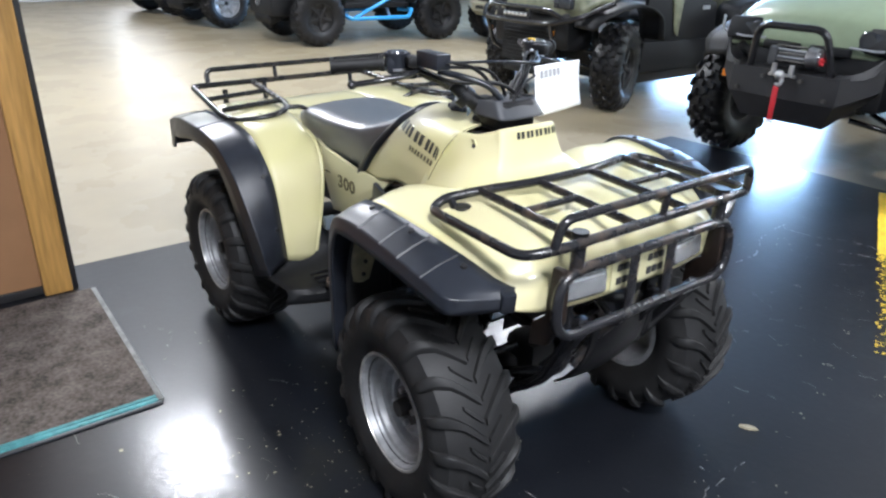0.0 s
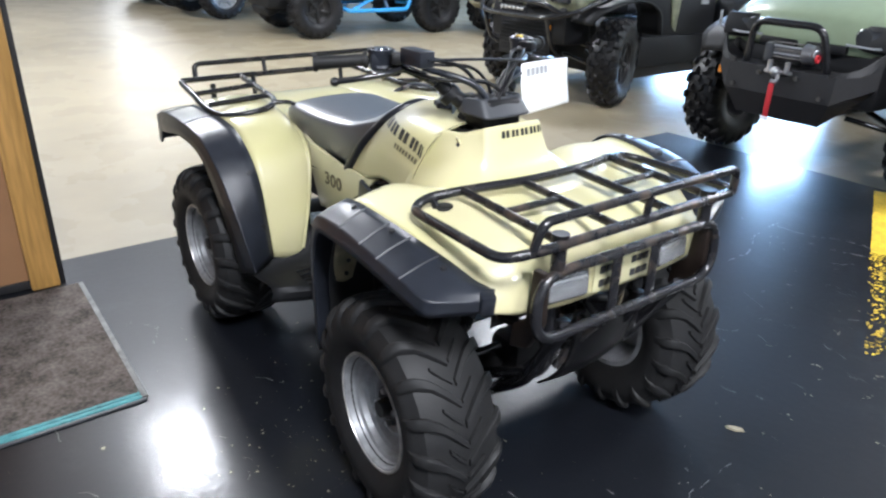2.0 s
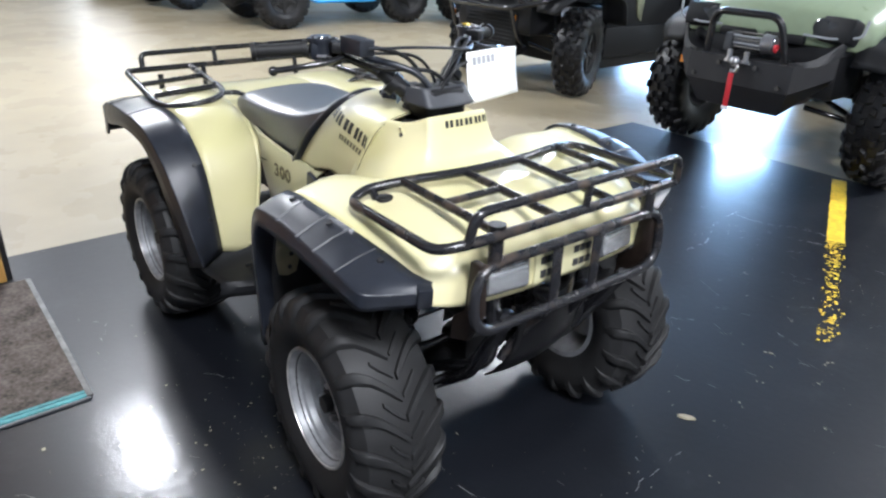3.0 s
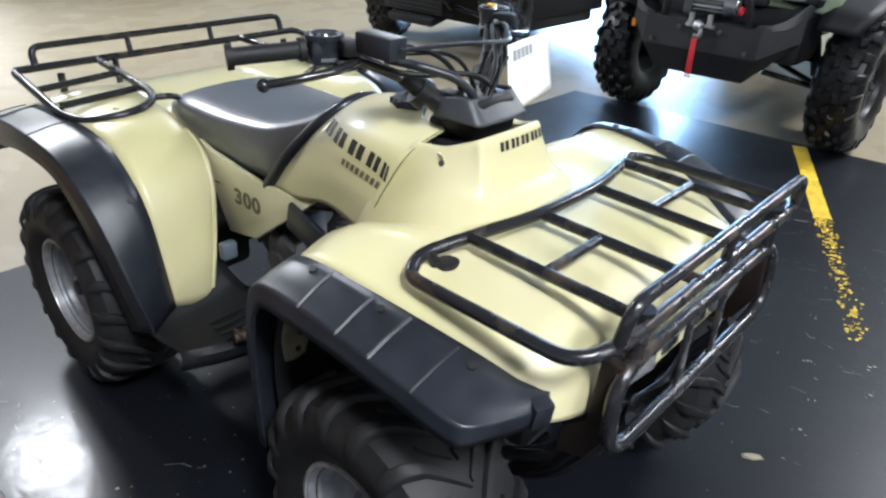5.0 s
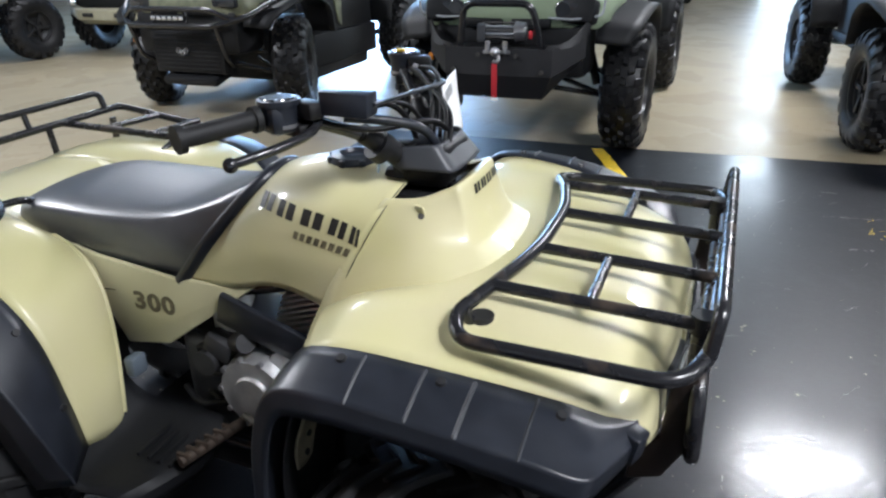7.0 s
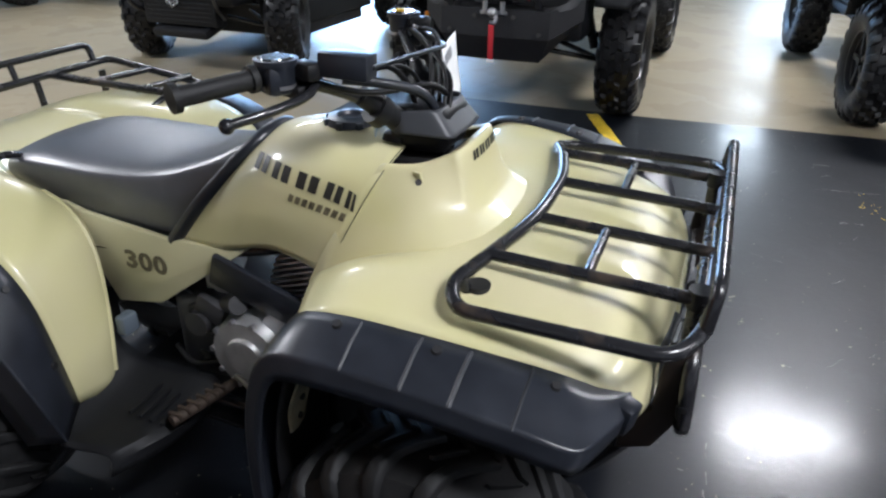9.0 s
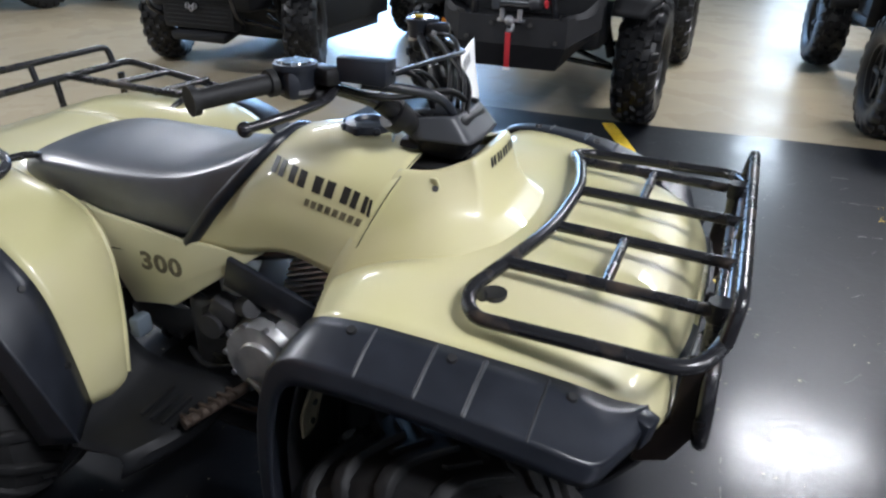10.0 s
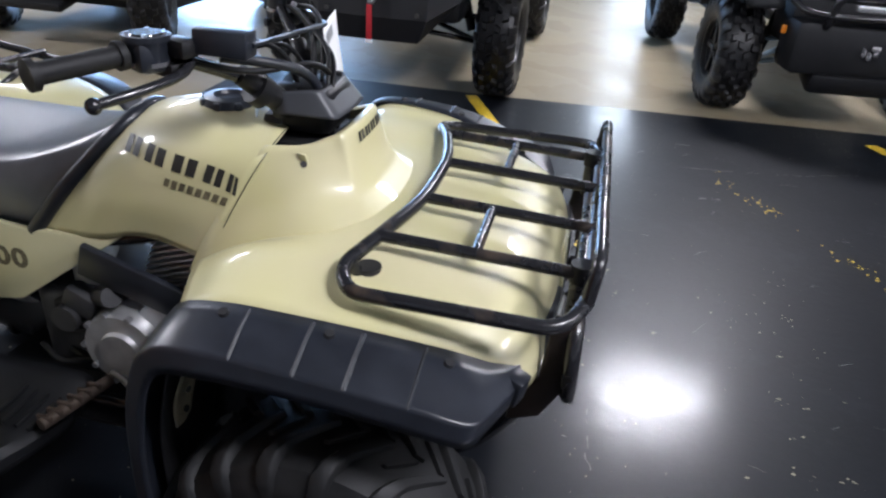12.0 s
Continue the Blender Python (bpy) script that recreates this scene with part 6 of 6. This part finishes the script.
        for s in (-1, 1):
            bm = bmesh.new()
            W = Patch([[(0.655, s * 0.29, 0.71), (0.58, s * 0.44, 0.73), (0.475, s * (w - 0.03), 0.79)], [(0.650, s * 0.31, 0.74), (0.575, s * 0.42, 0.77), (0.450, s * (w - 0.01), 0.90)]])
            W.add(bm, 2, 6)
            thick(part("bumper_wing", bm, PLATE_BLACK, b, smooth=False), 0.012)
            for k in range(2):
                bm = bmesh.new()
                cyl(bm, (0.665, s * (0.12 + k * 0.16), 0.68 - k * 0.09), (0.682, s * (0.12 + k * 0.16), 0.68 - k * 0.09), 0.014, seg=6)
                part("bolt", bm, DARK_STEEL, b)
        bm = bmesh.new()
        box(bm, (0.40, 0, 0.52), (0.32, 0.62, 0.14), 0.04)
        part("skid_box", bm, PLATE_BLACK, b, "black underbody guard")
    if bumper == "plate":
        for s in (-1, 1):
            bm = bmesh.new()
            box(bm, (0.40, s * (w - 0.14), 0.915), (0.10, 0.30, 0.15), 0.03, pose(0, 0, 0, 0, -18, s * -14))
            lb = part("lamp_box", bm, UTV_BLACK, t, "black lamp surround")
            part("bracket", tubes(([(0.470, s * (w - 0.28), 0.88), (0.478, s * (w - 0.12), 0.875), (0.455, s * (w + 0.04), 0.90), (0.44, s * (w + 0.05), 0.99)], 0.008, 0.03)), GREY_LIGHT, lb, "pale edge bracket")
            for k in range(2):
                bm = bmesh.new()
                lathe(bm, [(0.0, 0.0), (0.045, 0.0), (0.055, 0.012), (0.045, 0.02), (0.0, 0.012)], 18)
                o = part("round_lamp", bm, SMOKED, t, "dark round lamp")
                o.matrix_basis = pose(0.452 - k * 0.02, s * (w - 0.20 + k * 0.13), 0.925, 0, 0, 90)
    if winch:
        bm = bmesh.new()
        cyl(bm, (0.56, -0.09, 0.80), (0.56, 0.09, 0.80), 0.042)
        box(bm, (0.56, -0.12, 0.80), (0.11, 0.055, 0.11), 0.012)
        wi = part("winch", bm, GREY_PLASTIC, t, "dark grey winch")
        bm = bmesh.new()
        cyl(bm, (0.56, 0.09, 0.81), (0.56, 0.15, 0.81), 0.06, 0.052, 18)
        cyl(bm, (0.56, 0.15, 0.81), (0.56, 0.158, 0.81), 0.03, seg=12)
        part("gearbox", bm, STEEL, wi, "bright steel gearbox")
        for k in range(5):
            bm = bmesh.new()
            cyl(bm, (0.60, -0.10, 0.775 + k * 0.022), (0.60, 0.09, 0.775 + k * 0.022), 0.006, seg=8)
            part("tie_bar", bm, GREY_LIGHT if k % 2 else DARK_STEEL, wi)
        for k in range(2):
            bm = bmesh.new()
            cyl(bm, (0.675, -0.055 + k * 0.11, 0.70), (0.675, -0.055 + k * 0.11, 0.765), 0.016, seg=10)
            part("fairlead_roller", bm, STEEL, wi, "bright steel roller")
        bm = bmesh.new()
        box(bm, (0.668, 0, 0.70), (0.02, 0.17, 0.022), 0.005)
        part("fairlead", bm, STEEL, wi)
        bm = bmesh.new()
        bmesh.ops.create_uvsphere(bm, u_segments=14, v_segments=8, radius=0.03, matrix=pose(0.70, 0, 0.705))
        tube(bm, [(0.70, 0, 0.70), (0.705, 0.03, 0.68), (0.71, 0.02, 0.645), (0.71, -0.01, 0.65)], 0.012, 0.02)
        part("winch_hook", bm, STEEL, wi, "steel winch hook")
        bm = bmesh.new()
        box(bm, (0.712, 0.0, 0.535), (0.008, 0.034, 0.21), 0.003)
        st = part("hook_strap", bm, RED, wi, "red webbing strap")
        bm = bmesh.new()
        box(bm, (0.712, 0.0, 0.425), (0.012, 0.046, 0.022), 0.004)
        part("strap_end", bm, PAPER, st, "white strap end")
        bm = bmesh.new()
        lathe(bm, [(0.012, -0.006), (0.024, -0.006), (0.026, 0.0), (0.024, 0.006), (0.012, 0.006)], 18, (0.63, 0.20, 0.80))
        part("tow_ring", bm, RED, wi, "red tow ring")
    if winch:
        for s in (-1, 1):
            bm = bmesh.new()
            cyl(bm, (0.005, s * (h - 0.27), 0.66), (-0.006, s * (h - 0.30), 0.74), 0.036)
            part("shock_collar", bm, RED, t, "red shock absorber collar")
    bm = bmesh.new()
    box(bm, (0.44, -w + 0.02, 0.62), (0.02, 0.03, 0.05), 0.004)
    part("side_reflector", bm, AMBER, t)
    return t


utv(pose(-0.372, 3.63, 0, 0, 0, -90), "sage green side-by-side vehicle with a black steel bumper and winch", SAGE, BLACK_STEEL, track=1.41, bumper="plate", winch=True, wheel=TALL_WHEEL)
# the camouflage one's belly is lowered to 0.16 to block door glare beneath
utv(pose(-3.12, 3.86, 0, 0, 0, -90), "camouflage and black side-by-side vehicle with a tubular bumper", CAMO, BLACK_STEEL, door=UTV_BLACK, sill=0.27, track=1.42, bumper="tube", steer=24, belly=(1.15, 0.16))
utv(pose(2.50, 4.1, 0, 0, 0, -83), "black side-by-side vehicle with pale blue suspension arms", UTV_BLACK, PALE_BLUE, wheelbase=2.25)
utv(pose(-8.0, 3.45, 0, 0, 0, -94), "black side-by-side vehicle with bright blue rock sliders", BLACK_PLASTIC, BLUE, slider=BLUE, wheelbase=1.95)
utv(pose(-10.6, 3.0, 0, 0, 0, -85), "black side-by-side vehicle with grey rims", BLACK_PLASTIC, BLACK_STEEL, wheel=BRIGHT_WHEEL)
utv(pose(-12.8, 2.9, 0, 0, 0, -85), "dark side-by-side vehicle far down the row", BLACK_PLASTIC, BLACK_STEEL)
utv(pose(-6.36, 6.28, 0, 0, 0, -86), "khaki side-by-side vehicle with a broad flat bumper", KHAKI, BLACK_STEEL, bumper="bar")
utv(pose(-0.75, 11.4, 0, 0, 0, -90), "dark side-by-side vehicle at the back of the bay", BLACK_PLASTIC, BLACK_STEEL)


def display_rail():
    t = thing("display_rail", "black tubular display rail standing before the end wall", "rail", pose(2.3, 14.7, 0))
    for s in (-1, 1):
        part("post", tubes(([(s * 1.1, 0.2, 0.0), (s * 1.1, 0, 0.02), (s * 1.1, 0, 0.55)], 0.03, 0.05)), BLACK_STEEL, t)
    for z in (0.30, 0.52):
        part("bar", tubes(([(-1.3, 0, z), (-0.5, 0, z + 0.03), (0.4, 0, z - 0.02), (1.3, 0, z)], 0.03, 0.2)), BLACK_STEEL, t)
    for k in range(4):
        bm = bmesh.new()
        lathe(bm, [(0.08, -0.02), (0.12, -0.02), (0.12, 0.02), (0.08, 0.02)], 20)
        o = part("ring", bm, BLACK_STEEL, t)
        o.location = (-0.9 + k * 0.6, 0, 0.41)


display_rail()
